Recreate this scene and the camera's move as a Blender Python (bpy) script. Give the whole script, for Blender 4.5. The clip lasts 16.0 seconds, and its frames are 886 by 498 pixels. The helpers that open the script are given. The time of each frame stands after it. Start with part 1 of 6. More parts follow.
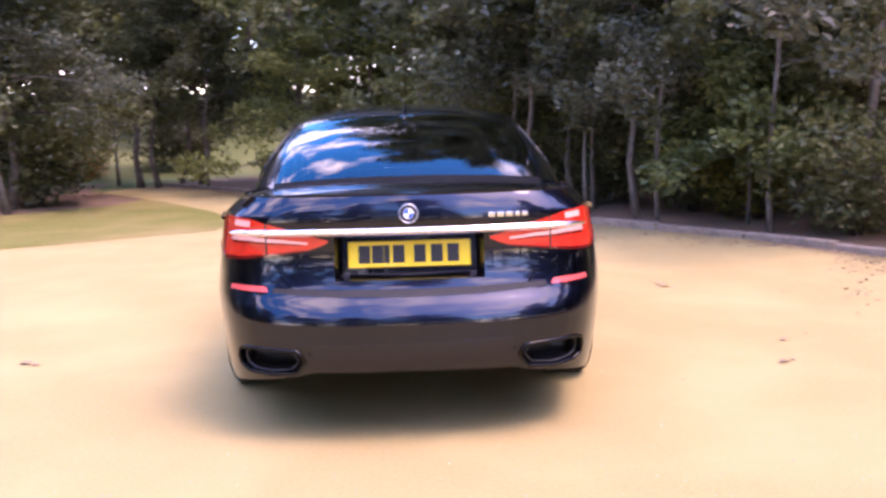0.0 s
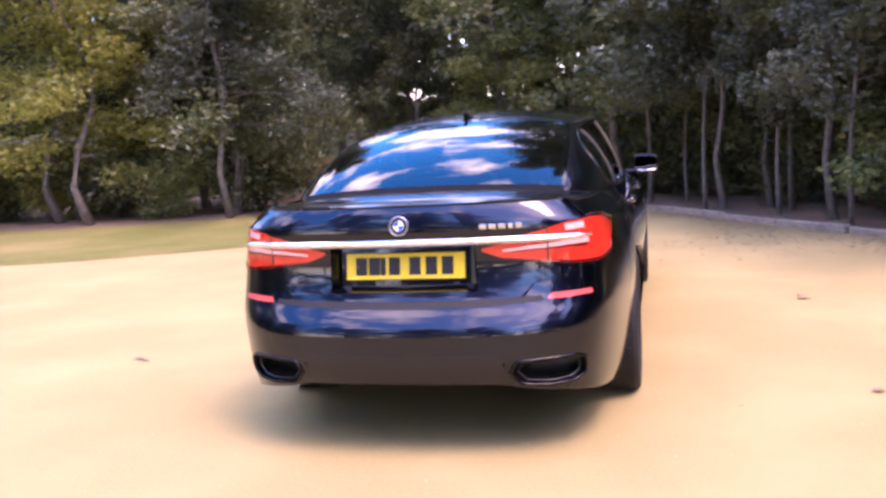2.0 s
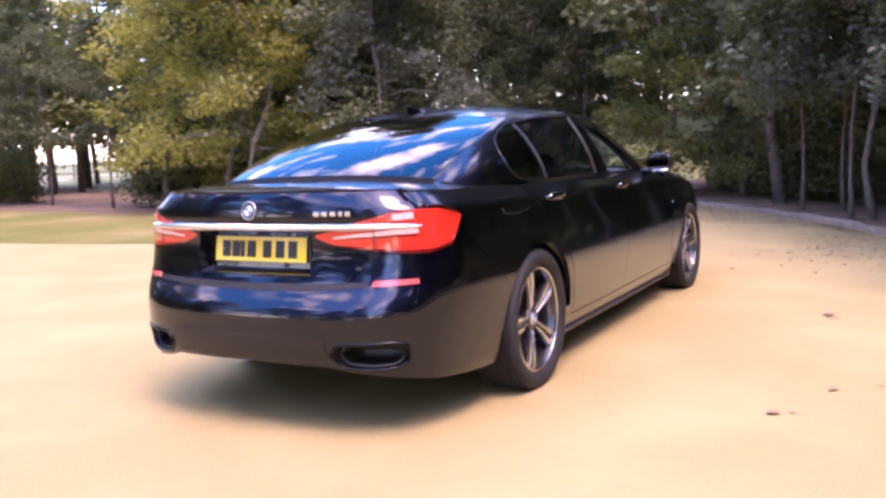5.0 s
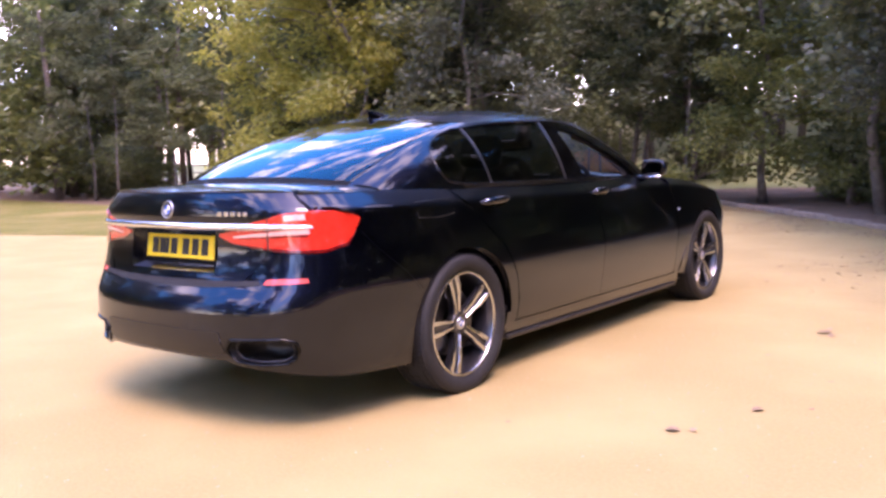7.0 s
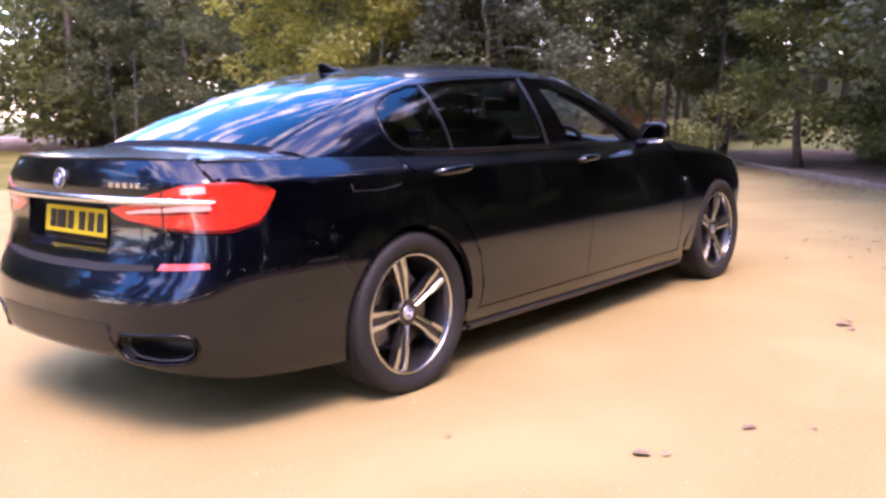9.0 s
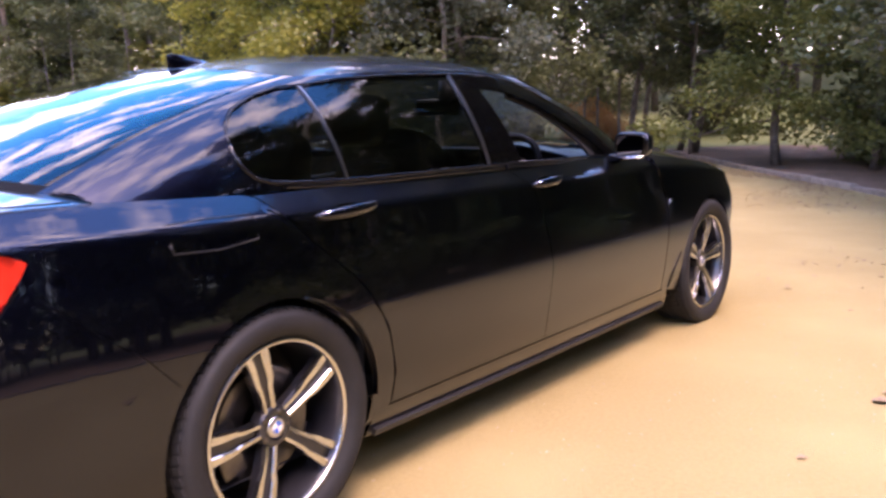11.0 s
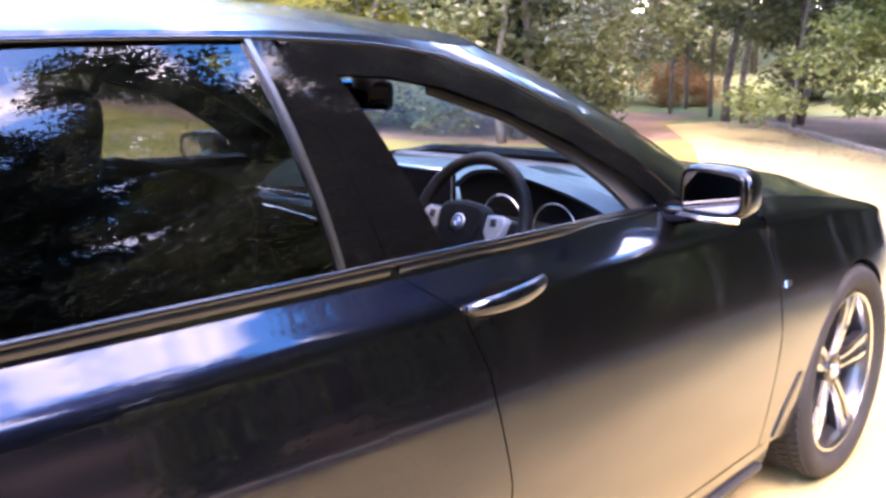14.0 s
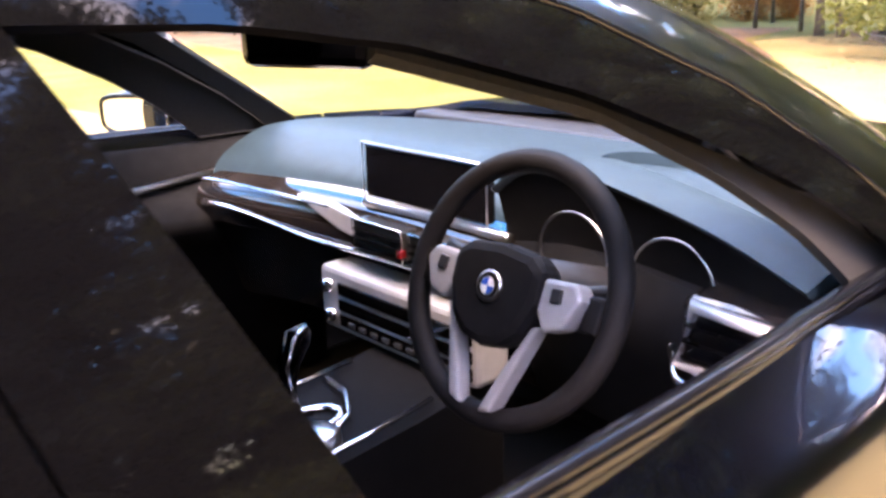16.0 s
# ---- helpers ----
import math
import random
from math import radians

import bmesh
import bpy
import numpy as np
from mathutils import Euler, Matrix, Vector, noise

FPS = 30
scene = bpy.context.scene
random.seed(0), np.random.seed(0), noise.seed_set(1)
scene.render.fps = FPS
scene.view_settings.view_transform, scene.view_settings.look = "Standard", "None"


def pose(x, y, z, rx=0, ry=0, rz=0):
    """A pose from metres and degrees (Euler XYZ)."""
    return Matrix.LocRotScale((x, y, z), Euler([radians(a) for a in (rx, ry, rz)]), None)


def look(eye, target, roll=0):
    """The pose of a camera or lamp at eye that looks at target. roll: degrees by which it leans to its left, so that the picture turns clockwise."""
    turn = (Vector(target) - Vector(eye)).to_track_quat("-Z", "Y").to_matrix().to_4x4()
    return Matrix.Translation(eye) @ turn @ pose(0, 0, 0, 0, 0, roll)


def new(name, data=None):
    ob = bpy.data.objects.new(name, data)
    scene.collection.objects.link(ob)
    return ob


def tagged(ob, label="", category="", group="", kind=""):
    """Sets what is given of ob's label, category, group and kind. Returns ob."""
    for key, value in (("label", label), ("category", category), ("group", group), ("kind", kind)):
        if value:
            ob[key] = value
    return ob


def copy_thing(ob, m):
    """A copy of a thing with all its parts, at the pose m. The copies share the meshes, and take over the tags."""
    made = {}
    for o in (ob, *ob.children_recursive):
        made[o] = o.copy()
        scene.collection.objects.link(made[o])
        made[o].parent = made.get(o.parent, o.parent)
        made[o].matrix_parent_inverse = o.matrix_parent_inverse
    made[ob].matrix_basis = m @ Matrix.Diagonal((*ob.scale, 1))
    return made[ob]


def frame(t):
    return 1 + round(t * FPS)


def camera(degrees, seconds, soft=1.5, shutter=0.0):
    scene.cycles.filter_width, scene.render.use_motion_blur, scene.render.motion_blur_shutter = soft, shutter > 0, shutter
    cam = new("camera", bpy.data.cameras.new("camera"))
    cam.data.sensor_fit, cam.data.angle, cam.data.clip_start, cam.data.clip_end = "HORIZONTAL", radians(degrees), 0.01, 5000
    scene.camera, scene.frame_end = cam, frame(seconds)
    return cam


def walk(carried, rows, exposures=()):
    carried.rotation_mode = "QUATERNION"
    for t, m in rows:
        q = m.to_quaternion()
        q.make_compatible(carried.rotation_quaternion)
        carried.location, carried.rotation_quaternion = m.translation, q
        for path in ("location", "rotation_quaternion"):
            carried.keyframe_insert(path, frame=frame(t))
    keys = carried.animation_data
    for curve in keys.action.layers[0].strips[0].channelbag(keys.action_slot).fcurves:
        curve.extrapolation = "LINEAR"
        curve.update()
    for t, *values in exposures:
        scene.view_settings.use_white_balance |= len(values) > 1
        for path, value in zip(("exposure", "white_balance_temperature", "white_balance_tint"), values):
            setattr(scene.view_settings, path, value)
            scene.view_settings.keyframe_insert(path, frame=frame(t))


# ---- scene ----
cam = camera(53.1, 16.0, soft=2.9, shutter=0.4)
PATH = [
    (0, (-0.01, -4.699, 1.336), (0.071, -2.719, 1.061), -1.4),
    (0.5, (0.236, -4.708, 1.335), (0.164, -2.725, 1.082), -1.8),
    (1, (0.5, -4.627, 1.323), (0.288, -2.655, 1.069), -2.6),
    (1.5, (0.755, -4.577, 1.323), (0.396, -2.623, 1.09), -3.0),
    (2, (1.051, -4.523, 1.342), (0.574, -2.597, 1.087), -3.3),
    (2.5, (1.284, -4.442, 1.324), (0.739, -2.536, 1.061), -2.8),
    (3, (1.559, -4.381, 1.309), (0.924, -2.501, 1.062), -2.1),
    (3.5, (1.86, -4.311, 1.304), (1.126, -2.465, 1.073), -2.6),
    (4, (2.153, -4.248, 1.312), (1.333, -2.44, 1.071), -2.2),
    (4.5, (2.397, -4.154, 1.256), (1.503, -2.381, 1.015), -2.0),
    (7, (3.537, -3.499, 1.198), (2.318, -1.928, 0.985), -1.7),
    (7.5, (3.697, -3.389, 1.209), (2.415, -1.874, 0.969), -0.4),
    (8, (3.693, -3.233, 1.186), (2.409, -1.721, 0.926), -0.3),
    (8.2, (3.642, -3.145, 1.214), (2.367, -1.629, 0.934), -0.4),
    (10.3, (3.055, -2.027, 1.214), (1.777, -0.522, 0.894), -1.9),
    (10.5, (2.949, -1.917, 1.274), (1.72, -0.377, 0.934), -1.6),
    (11, (2.805, -1.593, 1.276), (1.587, -0.041, 0.946), -1.1),
    (11.5, (2.647, -1.287, 1.328), (1.45, 0.276, 0.976), -0.4),
    (12, (2.454, -0.946, 1.32), (1.311, 0.665, 1.006), -1.0),
    (12.5, (2.359, -0.58, 1.323), (1.194, 1.013, 1.001), -2.0),
    (13, (2.22, -0.223, 1.358), (1.002, 1.316, 0.977), -0.0),
    (13.5, (2.012, 0.122, 1.348), (0.727, 1.601, 0.943), 0.9),
    (14, (1.852, 0.377, 1.355), (0.507, 1.793, 0.924), 0.1),
    (14.5, (1.681, 0.659, 1.364), (0.288, 2.02, 0.908), 0.1),
    (15, (1.459, 0.872, 1.359), (0.051, 2.196, 0.845), -0.5),
    (15.5, (1.298, 1.036, 1.329), (-0.103, 2.361, 0.799), -0.2),
    (16, (1.163, 1.195, 1.339), (-0.257, 2.471, 0.742), -1.8),
]
EXPOSURES = [(0, 1.85, 7200, 53), (8, 1.82, 7200, 54), (11, 1.85, 7600, 46), (12, 2.05, 7600, 51), (13, 2.5, 6500, 39), (14, 3.52, 7200, 38), (15, 3.45, 8400, 38), (16, 3.58, 9200, 38)]
walk(cam, [(t, look(eye, target, roll)) for t, eye, target, roll in PATH], EXPOSURES)

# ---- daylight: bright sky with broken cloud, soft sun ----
SUN_EL, SUN_AZ = 62.0, 128.0   # degrees; azimuth from +y towards +x
world = bpy.data.worlds.new("daylight")
scene.world = world
world.use_nodes = True
wn, wl = world.node_tree.nodes, world.node_tree.links
wn.clear()
w_out = wn.new("ShaderNodeOutputWorld")
w_bg = wn.new("ShaderNodeBackground")
w_sky = wn.new("ShaderNodeTexSky")
w_sky.sky_type = "NISHITA"
w_sky.sun_disc = False
w_sky.sun_elevation, w_sky.sun_rotation = radians(SUN_EL), radians(SUN_AZ)
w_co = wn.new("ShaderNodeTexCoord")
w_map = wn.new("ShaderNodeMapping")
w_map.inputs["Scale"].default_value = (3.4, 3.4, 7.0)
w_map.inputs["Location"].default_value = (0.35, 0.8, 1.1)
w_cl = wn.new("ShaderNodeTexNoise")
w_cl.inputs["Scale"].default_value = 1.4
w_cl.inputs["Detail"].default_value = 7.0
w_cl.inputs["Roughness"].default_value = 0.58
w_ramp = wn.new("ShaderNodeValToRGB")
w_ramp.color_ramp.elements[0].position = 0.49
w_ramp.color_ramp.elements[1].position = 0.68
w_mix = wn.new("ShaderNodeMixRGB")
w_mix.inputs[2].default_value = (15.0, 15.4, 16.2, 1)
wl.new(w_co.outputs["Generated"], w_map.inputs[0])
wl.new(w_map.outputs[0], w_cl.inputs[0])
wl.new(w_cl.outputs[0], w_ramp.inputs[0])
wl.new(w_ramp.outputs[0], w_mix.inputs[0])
w_hsv = wn.new("ShaderNodeHueSaturation")
w_hsv.inputs["Saturation"].default_value = 1.55
w_hsv.inputs["Value"].default_value = 2.3
wl.new(w_sky.outputs[0], w_hsv.inputs["Color"])
wl.new(w_hsv.outputs[0], w_mix.inputs[1])
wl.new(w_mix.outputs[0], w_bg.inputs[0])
w_bg.inputs[1].default_value = 0.15
wl.new(w_bg.outputs[0], w_out.inputs[0])

sun = new("sun", bpy.data.lights.new("sun", "SUN"))
sun.data.energy, sun.data.angle, sun.data.color = 1.0, radians(24), (1.0, 0.94, 0.84)
_a, _e = radians(SUN_AZ), radians(SUN_EL)
sun.matrix_world = look((30 * math.sin(_a) * math.cos(_e), 30 * math.cos(_a) * math.cos(_e), 30 * math.sin(_e)), (0, 0, 0))

# ---- materials ----
def rgba(c):
    return (*c, 1.0)


def material(name, colour, rough=0.5, metal=0.0, spec=0.5, coat=0.0, vary=0.0, scale=8.0, bump=0.0, bump_scale=60.0,
             rough_vary=0.0, second=None, emit=None, trans=0.0, alpha=1.0, random_tint=0.0, detail=4.0, mottle=None, mottle_scale=0.4):
    m = bpy.data.materials.new(name)
    m.use_nodes = True
    n, l = m.node_tree.nodes, m.node_tree.links
    b = n["Principled BSDF"]
    b.inputs["Base Color"].default_value = rgba(colour)
    b.inputs["Roughness"].default_value = rough
    b.inputs["Metallic"].default_value = metal
    b.inputs["Specular IOR Level"].default_value = spec
    b.inputs["Coat Weight"].default_value = coat
    b.inputs["Coat Roughness"].default_value = 0.015
    b.inputs["Transmission Weight"].default_value = trans
    b.inputs["Alpha"].default_value = alpha
    co = n.new("ShaderNodeTexCoord")
    colour_out = None
    if vary or second or mottle or random_tint:
        tex = n.new("ShaderNodeTexNoise")
        tex.inputs["Scale"].default_value = scale
        tex.inputs["Detail"].default_value = detail
        l.new(co.outputs["Object"], tex.inputs[0])
        mix = n.new("ShaderNodeMixRGB")
        lo = second or tuple(c * (1 - vary) for c in colour)
        hi = colour if second else tuple(min(1, c * (1 + vary)) for c in colour)
        mix.inputs[1].default_value, mix.inputs[2].default_value = rgba(lo), rgba(hi)
        ramp = n.new("ShaderNodeMapRange")
        ramp.inputs[1].default_value, ramp.inputs[2].default_value = 0.3, 0.7
        l.new(tex.outputs[0], ramp.inputs[0])
        l.new(ramp.outputs[0], mix.inputs[0])
        colour_out = mix.outputs[0]
    if mottle:
        t2 = n.new("ShaderNodeTexNoise")
        t2.inputs["Scale"].default_value = mottle_scale
        t2.inputs["Detail"].default_value = 5.0
        l.new(co.outputs["Object"], t2.inputs[0])
        r2 = n.new("ShaderNodeMapRange")
        r2.inputs[1].default_value, r2.inputs[2].default_value = 0.42, 0.68
        l.new(t2.outputs[0], r2.inputs[0])
        m2 = n.new("ShaderNodeMixRGB")
        m2.inputs[2].default_value = rgba(mottle)
        l.new(colour_out, m2.inputs[1])
        l.new(r2.outputs[0], m2.inputs[0])
        colour_out = m2.outputs[0]
    if random_tint:
        geo = n.new("ShaderNodeNewGeometry")
        info = n.new("ShaderNodeObjectInfo")
        add = n.new("ShaderNodeMath")
        add.operation = "ADD"
        l.new(geo.outputs["Random Per Island"], add.inputs[0])
        l.new(info.outputs["Random"], add.inputs[1])
        hsv = n.new("ShaderNodeHueSaturation")
        val = n.new("ShaderNodeMapRange")
        val.inputs[1].default_value, val.inputs[2].default_value = 0.0, 2.0
        val.inputs[3].default_value, val.inputs[4].default_value = 1 - random_tint, 1 + random_tint
        l.new(add.outputs[0], val.inputs[0])
        l.new(val.outputs[0], hsv.inputs["Value"])
        hue = n.new("ShaderNodeMapRange")
        hue.inputs[3].default_value, hue.inputs[4].default_value = 0.5 - 0.03 * random_tint, 0.5 + 0.03 * random_tint
        l.new(geo.outputs["Random Per Island"], hue.inputs[0])
        l.new(hue.outputs[0], hsv.inputs["Hue"])
        l.new(colour_out, hsv.inputs["Color"])
        colour_out = hsv.outputs[0]
    if colour_out:
        l.new(colour_out, b.inputs["Base Color"])
    if rough_vary:
        t3 = n.new("ShaderNodeTexNoise")
        t3.inputs["Scale"].default_value = scale * 2
        t3.inputs["Detail"].default_value = 6.0
        l.new(co.outputs["Object"], t3.inputs[0])
        r3 = n.new("ShaderNodeMapRange")
        r3.inputs[3].default_value, r3.inputs[4].default_value = max(0.0, rough - rough_vary), rough + rough_vary
        l.new(t3.outputs[0], r3.inputs[0])
        l.new(r3.outputs[0], b.inputs["Roughness"])
    if bump:
        t4 = n.new("ShaderNodeTexNoise")
        t4.inputs["Scale"].default_value = bump_scale
        t4.inputs["Detail"].default_value = 5.0
        l.new(co.outputs["Object"], t4.inputs[0])
        bp = n.new("ShaderNodeBump")
        bp.inputs["Strength"].default_value = 1.0
        bp.inputs["Distance"].default_value = bump
        l.new(t4.outputs[0], bp.inputs["Height"])
        l.new(bp.outputs[0], b.inputs["Normal"])
    if emit:
        b.inputs["Emission Color"].default_value = rgba(emit[0])
        b.inputs["Emission Strength"].default_value = emit[1]
    return m


def glass(name, tint, through_part, rough=0.0, straight_on=0.045):
    """Sheet glass: a mirror-like surface over a tinted clear sheet."""
    m = bpy.data.materials.new(name)
    m.use_nodes = True
    n, l = m.node_tree.nodes, m.node_tree.links
    n.clear()
    out = n.new("ShaderNodeOutputMaterial")
    clear = n.new("ShaderNodeBsdfTransparent")
    clear.inputs[0].default_value = rgba(tuple(c * through_part for c in tint))
    gloss = n.new("ShaderNodeBsdfGlossy")
    gloss.inputs["Roughness"].default_value = rough
    gloss.inputs[0].default_value = (1, 1, 1, 1)
    facing = n.new("ShaderNodeLayerWeight")
    facing.inputs[0].default_value = 0.5
    fifth = n.new("ShaderNodeMath")
    fifth.operation, fifth.inputs[1].default_value = "POWER", 4.0
    fres = n.new("ShaderNodeMapRange")
    fres.inputs[3].default_value, fres.inputs[4].default_value = straight_on, 0.9
    l.new(facing.outputs["Facing"], fifth.inputs[0])
    l.new(fifth.outputs[0], fres.inputs[0])
    mix = n.new("ShaderNodeMixShader")
    l.new(fres.outputs[0], mix.inputs[0])
    l.new(clear.outputs[0], mix.inputs[1])
    l.new(gloss.outputs[0], mix.inputs[2])
    l.new(mix.outputs[0], out.inputs[0])
    return m


M_PAINT = material("black_metallic_paint", (0.0075, 0.0094, 0.0205), rough=0.30, metal=1.0, coat=1.0, vary=0.2, scale=900.0)
M_PAINT.node_tree.nodes["Principled BSDF"].inputs["Coat IOR"].default_value = 1.50
M_PAINT.node_tree.nodes["Principled BSDF"].inputs["Coat Roughness"].default_value = 0.032
M_SHELL = material("dark_body_shell", (0.008, 0.008, 0.009), rough=0.7, vary=0.3, scale=20)
M_PLASTIC = material("black_plastic", (0.018, 0.018, 0.02), rough=0.5, vary=0.2, scale=60, bump=0.0003, bump_scale=900)
M_GLOSSBLACK = material("gloss_black_trim", (0.0014, 0.0014, 0.0016), rough=0.035, spec=0.26, coat=0.0, vary=0.1, scale=30)
M_SEAL = material("window_rubber", (0.0034, 0.0038, 0.0052), spec=0.55, rough=0.13, vary=0.15, scale=40)
M_GREYTRIM = material("dark_grey_satin_trim", (0.034, 0.035, 0.04), rough=0.32, metal=0.2, vary=0.1, scale=30)
M_CHROME = material("chrome", (0.86, 0.86, 0.88), rough=0.16, metal=1.0, vary=0.03, scale=40, rough_vary=0.03)
M_SATIN = material("satin_aluminium", (0.62, 0.62, 0.64), rough=0.28, metal=1.0, vary=0.05, scale=50)
M_INSERT = material("dark_satin_bumper_plastic", (0.007, 0.0065, 0.008), rough=0.25, vary=0.1, scale=30)
# deeper than plain black: the instrument recess's shade is put into this colour
M_RECESS = material("matt_black_and_recess_shade", (0.003, 0.003, 0.0034), rough=0.75, spec=0.12, vary=0.2, scale=40)
M_STRIP = material("brushed_grey_trim", (0.26, 0.26, 0.27), rough=0.3, metal=1.0, vary=0.05, scale=50)
M_GLASS = glass("privacy_glass", (0.48, 0.5, 0.47), 0.29, straight_on=0.05)
M_CLEAR = glass("clear_glass", (0.9, 0.97, 0.94), 0.92)
M_RED = material("red_lamp_plastic", (0.60, 0.030, 0.013), rough=0.09, coat=1.0, vary=0.15, scale=30)
M_REDDARK = material("deep_red_lamp_plastic", (0.11, 0.004, 0.005), rough=0.1, coat=1.0, vary=0.2, scale=40)
M_PINK = material("red_reflector_plastic", (0.72, 0.10, 0.09), rough=0.15, coat=1.0, vary=0.1, scale=200)
M_PALEPINK = material("pale_pink_lamp_plastic", (0.85, 0.42, 0.36), rough=0.12, coat=1.0, vary=0.1, scale=60)
M_PLATE = material("yellow_plate", (0.78, 0.56, 0.03), rough=0.25, coat=0.3, vary=0.04, scale=20)
M_INK = material("black_ink", (0.012, 0.012, 0.012), rough=0.4, vary=0.1, scale=50)
M_TYRE = material("tyre_rubber", (0.010, 0.0095, 0.0095), rough=0.75, vary=0.25, scale=14, bump=0.0006, bump_scale=300)
M_RIMDARK = material("dark_grey_wheel_paint", (0.03, 0.03, 0.034), rough=0.3, metal=0.5, coat=0.5, vary=0.1, scale=30)
M_RIMFACE = material("machined_alloy", (0.62, 0.61, 0.6), rough=0.22, metal=1.0, vary=0.06, scale=60)
M_BRAKE = material("brake_steel", (0.14, 0.13, 0.125), rough=0.35, metal=1.0, vary=0.2, scale=30)
M_BLUE = material("blue_enamel", (0.02, 0.12, 0.5), rough=0.15, coat=1.0, vary=0.03, scale=30)
M_WHITE = material("white_enamel", (0.8, 0.8, 0.8), rough=0.2, coat=1.0, vary=0.03, scale=30)
M_MIRROR = material("mirror_glass", (0.9, 0.9, 0.92), rough=0.01, metal=1.0, vary=0.01, scale=5)
M_LEATHER = material("black_leather", (0.009, 0.009, 0.010), rough=0.55, spec=0.12, vary=0.2, scale=30, bump=0.0005, bump_scale=500)
M_DASH = material("dash_leather", (0.020, 0.040, 0.052), rough=0.45, spec=0.22, vary=0.12, scale=30, bump=0.0004, bump_scale=600)
M_SILVER = material("silver_plastic", (0.40, 0.41, 0.43), rough=0.3, metal=0.35, vary=0.06, scale=40)
M_SCREEN = material("dark_screen", (0.004, 0.004, 0.005), rough=0.12, vary=0.1, scale=10)
M_CARPET = material("black_carpet", (0.01, 0.01, 0.01), rough=0.95, vary=0.3, scale=200, bump=0.001, bump_scale=400)
M_PIANO = material("dark_veneer", (0.016, 0.013, 0.012), rough=0.1, coat=1.0, vary=0.4, scale=12)

M_GRAVEL = material("buff_gravel", (0.352, 0.270, 0.119), rough=0.95, second=(0.302, 0.226, 0.096), scale=55, detail=8, bump=0.006, bump_scale=110,
                    mottle=(0.377, 0.293, 0.132), mottle_scale=0.9, spec=0.15)
M_GRASS = material("mown_grass", (0.195, 0.185, 0.052), rough=0.95, second=(0.115, 0.122, 0.032), scale=18, detail=8, bump=0.02, bump_scale=70,
                   mottle=(0.27, 0.215, 0.085), mottle_scale=0.5, spec=0.1)
M_SOIL = material("leaf_litter", (0.23, 0.16, 0.11), rough=1.0, second=(0.13, 0.09, 0.062), scale=14, detail=8, bump=0.03, bump_scale=40,
                  mottle=(0.25, 0.16, 0.11), mottle_scale=0.9, spec=0.1)
M_MEADOW = material("far_meadow", (0.155, 0.17, 0.07), rough=1.0, second=(0.10, 0.12, 0.045), scale=0.6, detail=8, mottle=(0.21, 0.20, 0.11), mottle_scale=0.08, spec=0.1)
M_KERB = material("weathered_timber_edging", (0.26, 0.2, 0.15), rough=0.9, vary=0.3, scale=9, bump=0.004, bump_scale=60, random_tint=0.2)
M_BARK = material("grey_brown_bark", (0.17, 0.135, 0.105), rough=0.95, second=(0.08, 0.063, 0.05), scale=10, detail=8, bump=0.015, bump_scale=25, random_tint=0.2)
M_BARKPALE = material("pale_bark", (0.20, 0.172, 0.138), rough=0.9, second=(0.095, 0.08, 0.064), scale=10, detail=8, bump=0.01, bump_scale=25, random_tint=0.2)

# ---- mesh tools ----
def mesh_of(name, verts, faces, mat, smooth=True):
    me = bpy.data.meshes.new(name)
    me.from_pydata([tuple(v) for v in verts], [], [tuple(f) for f in faces])
    me.materials.append(mat)
    if smooth:
        me.polygons.foreach_set("use_smooth", [True] * len(me.polygons))
    me.update()
    return me


def part(name, bm, mat, parent=None, label="", smooth=False, bevel=0.0, solid=0.0, m=None):
    """One mesh object out of a bmesh or a finished mesh, under a thing or a part."""
    if isinstance(bm, bmesh.types.BMesh):
        bmesh.ops.recalc_face_normals(bm, faces=bm.faces)
        me = bpy.data.meshes.new(name)
        bm.to_mesh(me)
        bm.free()
        me.materials.append(mat)
        if smooth:
            me.polygons.foreach_set("use_smooth", [True] * len(me.polygons))
    else:
        me = bm
    ob = new(name, me)
    ob.parent = parent
    if m is not None:
        ob.matrix_basis = m
    if solid:
        md = ob.modifiers.new("solid", "SOLIDIFY")
        md.thickness, md.offset = solid, -1.0
    if bevel:
        md = ob.modifiers.new("bevel", "BEVEL")
        md.width, md.segments, md.limit_method = bevel, 2, "ANGLE"
    return tagged(ob, label)


def thing(name, label, category, at=(0, 0, 0), group="", kind="", turn=0.0):
    ob = new(name)
    ob.empty_display_size = 0.1
    ob.matrix_basis = pose(*at, 0, 0, turn)
    return tagged(ob, label, category, group, kind)


def box(bm, x0, x1, y0, y1, z0, z1, m=None):
    g = bmesh.ops.create_cube(bm, size=1.0)["verts"]
    for v in g:
        v.co = Vector(((x0 + x1) / 2 + v.co.x * (x1 - x0), (y0 + y1) / 2 + v.co.y * (y1 - y0), (z0 + z1) / 2 + v.co.z * (z1 - z0)))
        if m is not None:
            v.co = m @ v.co
    return g


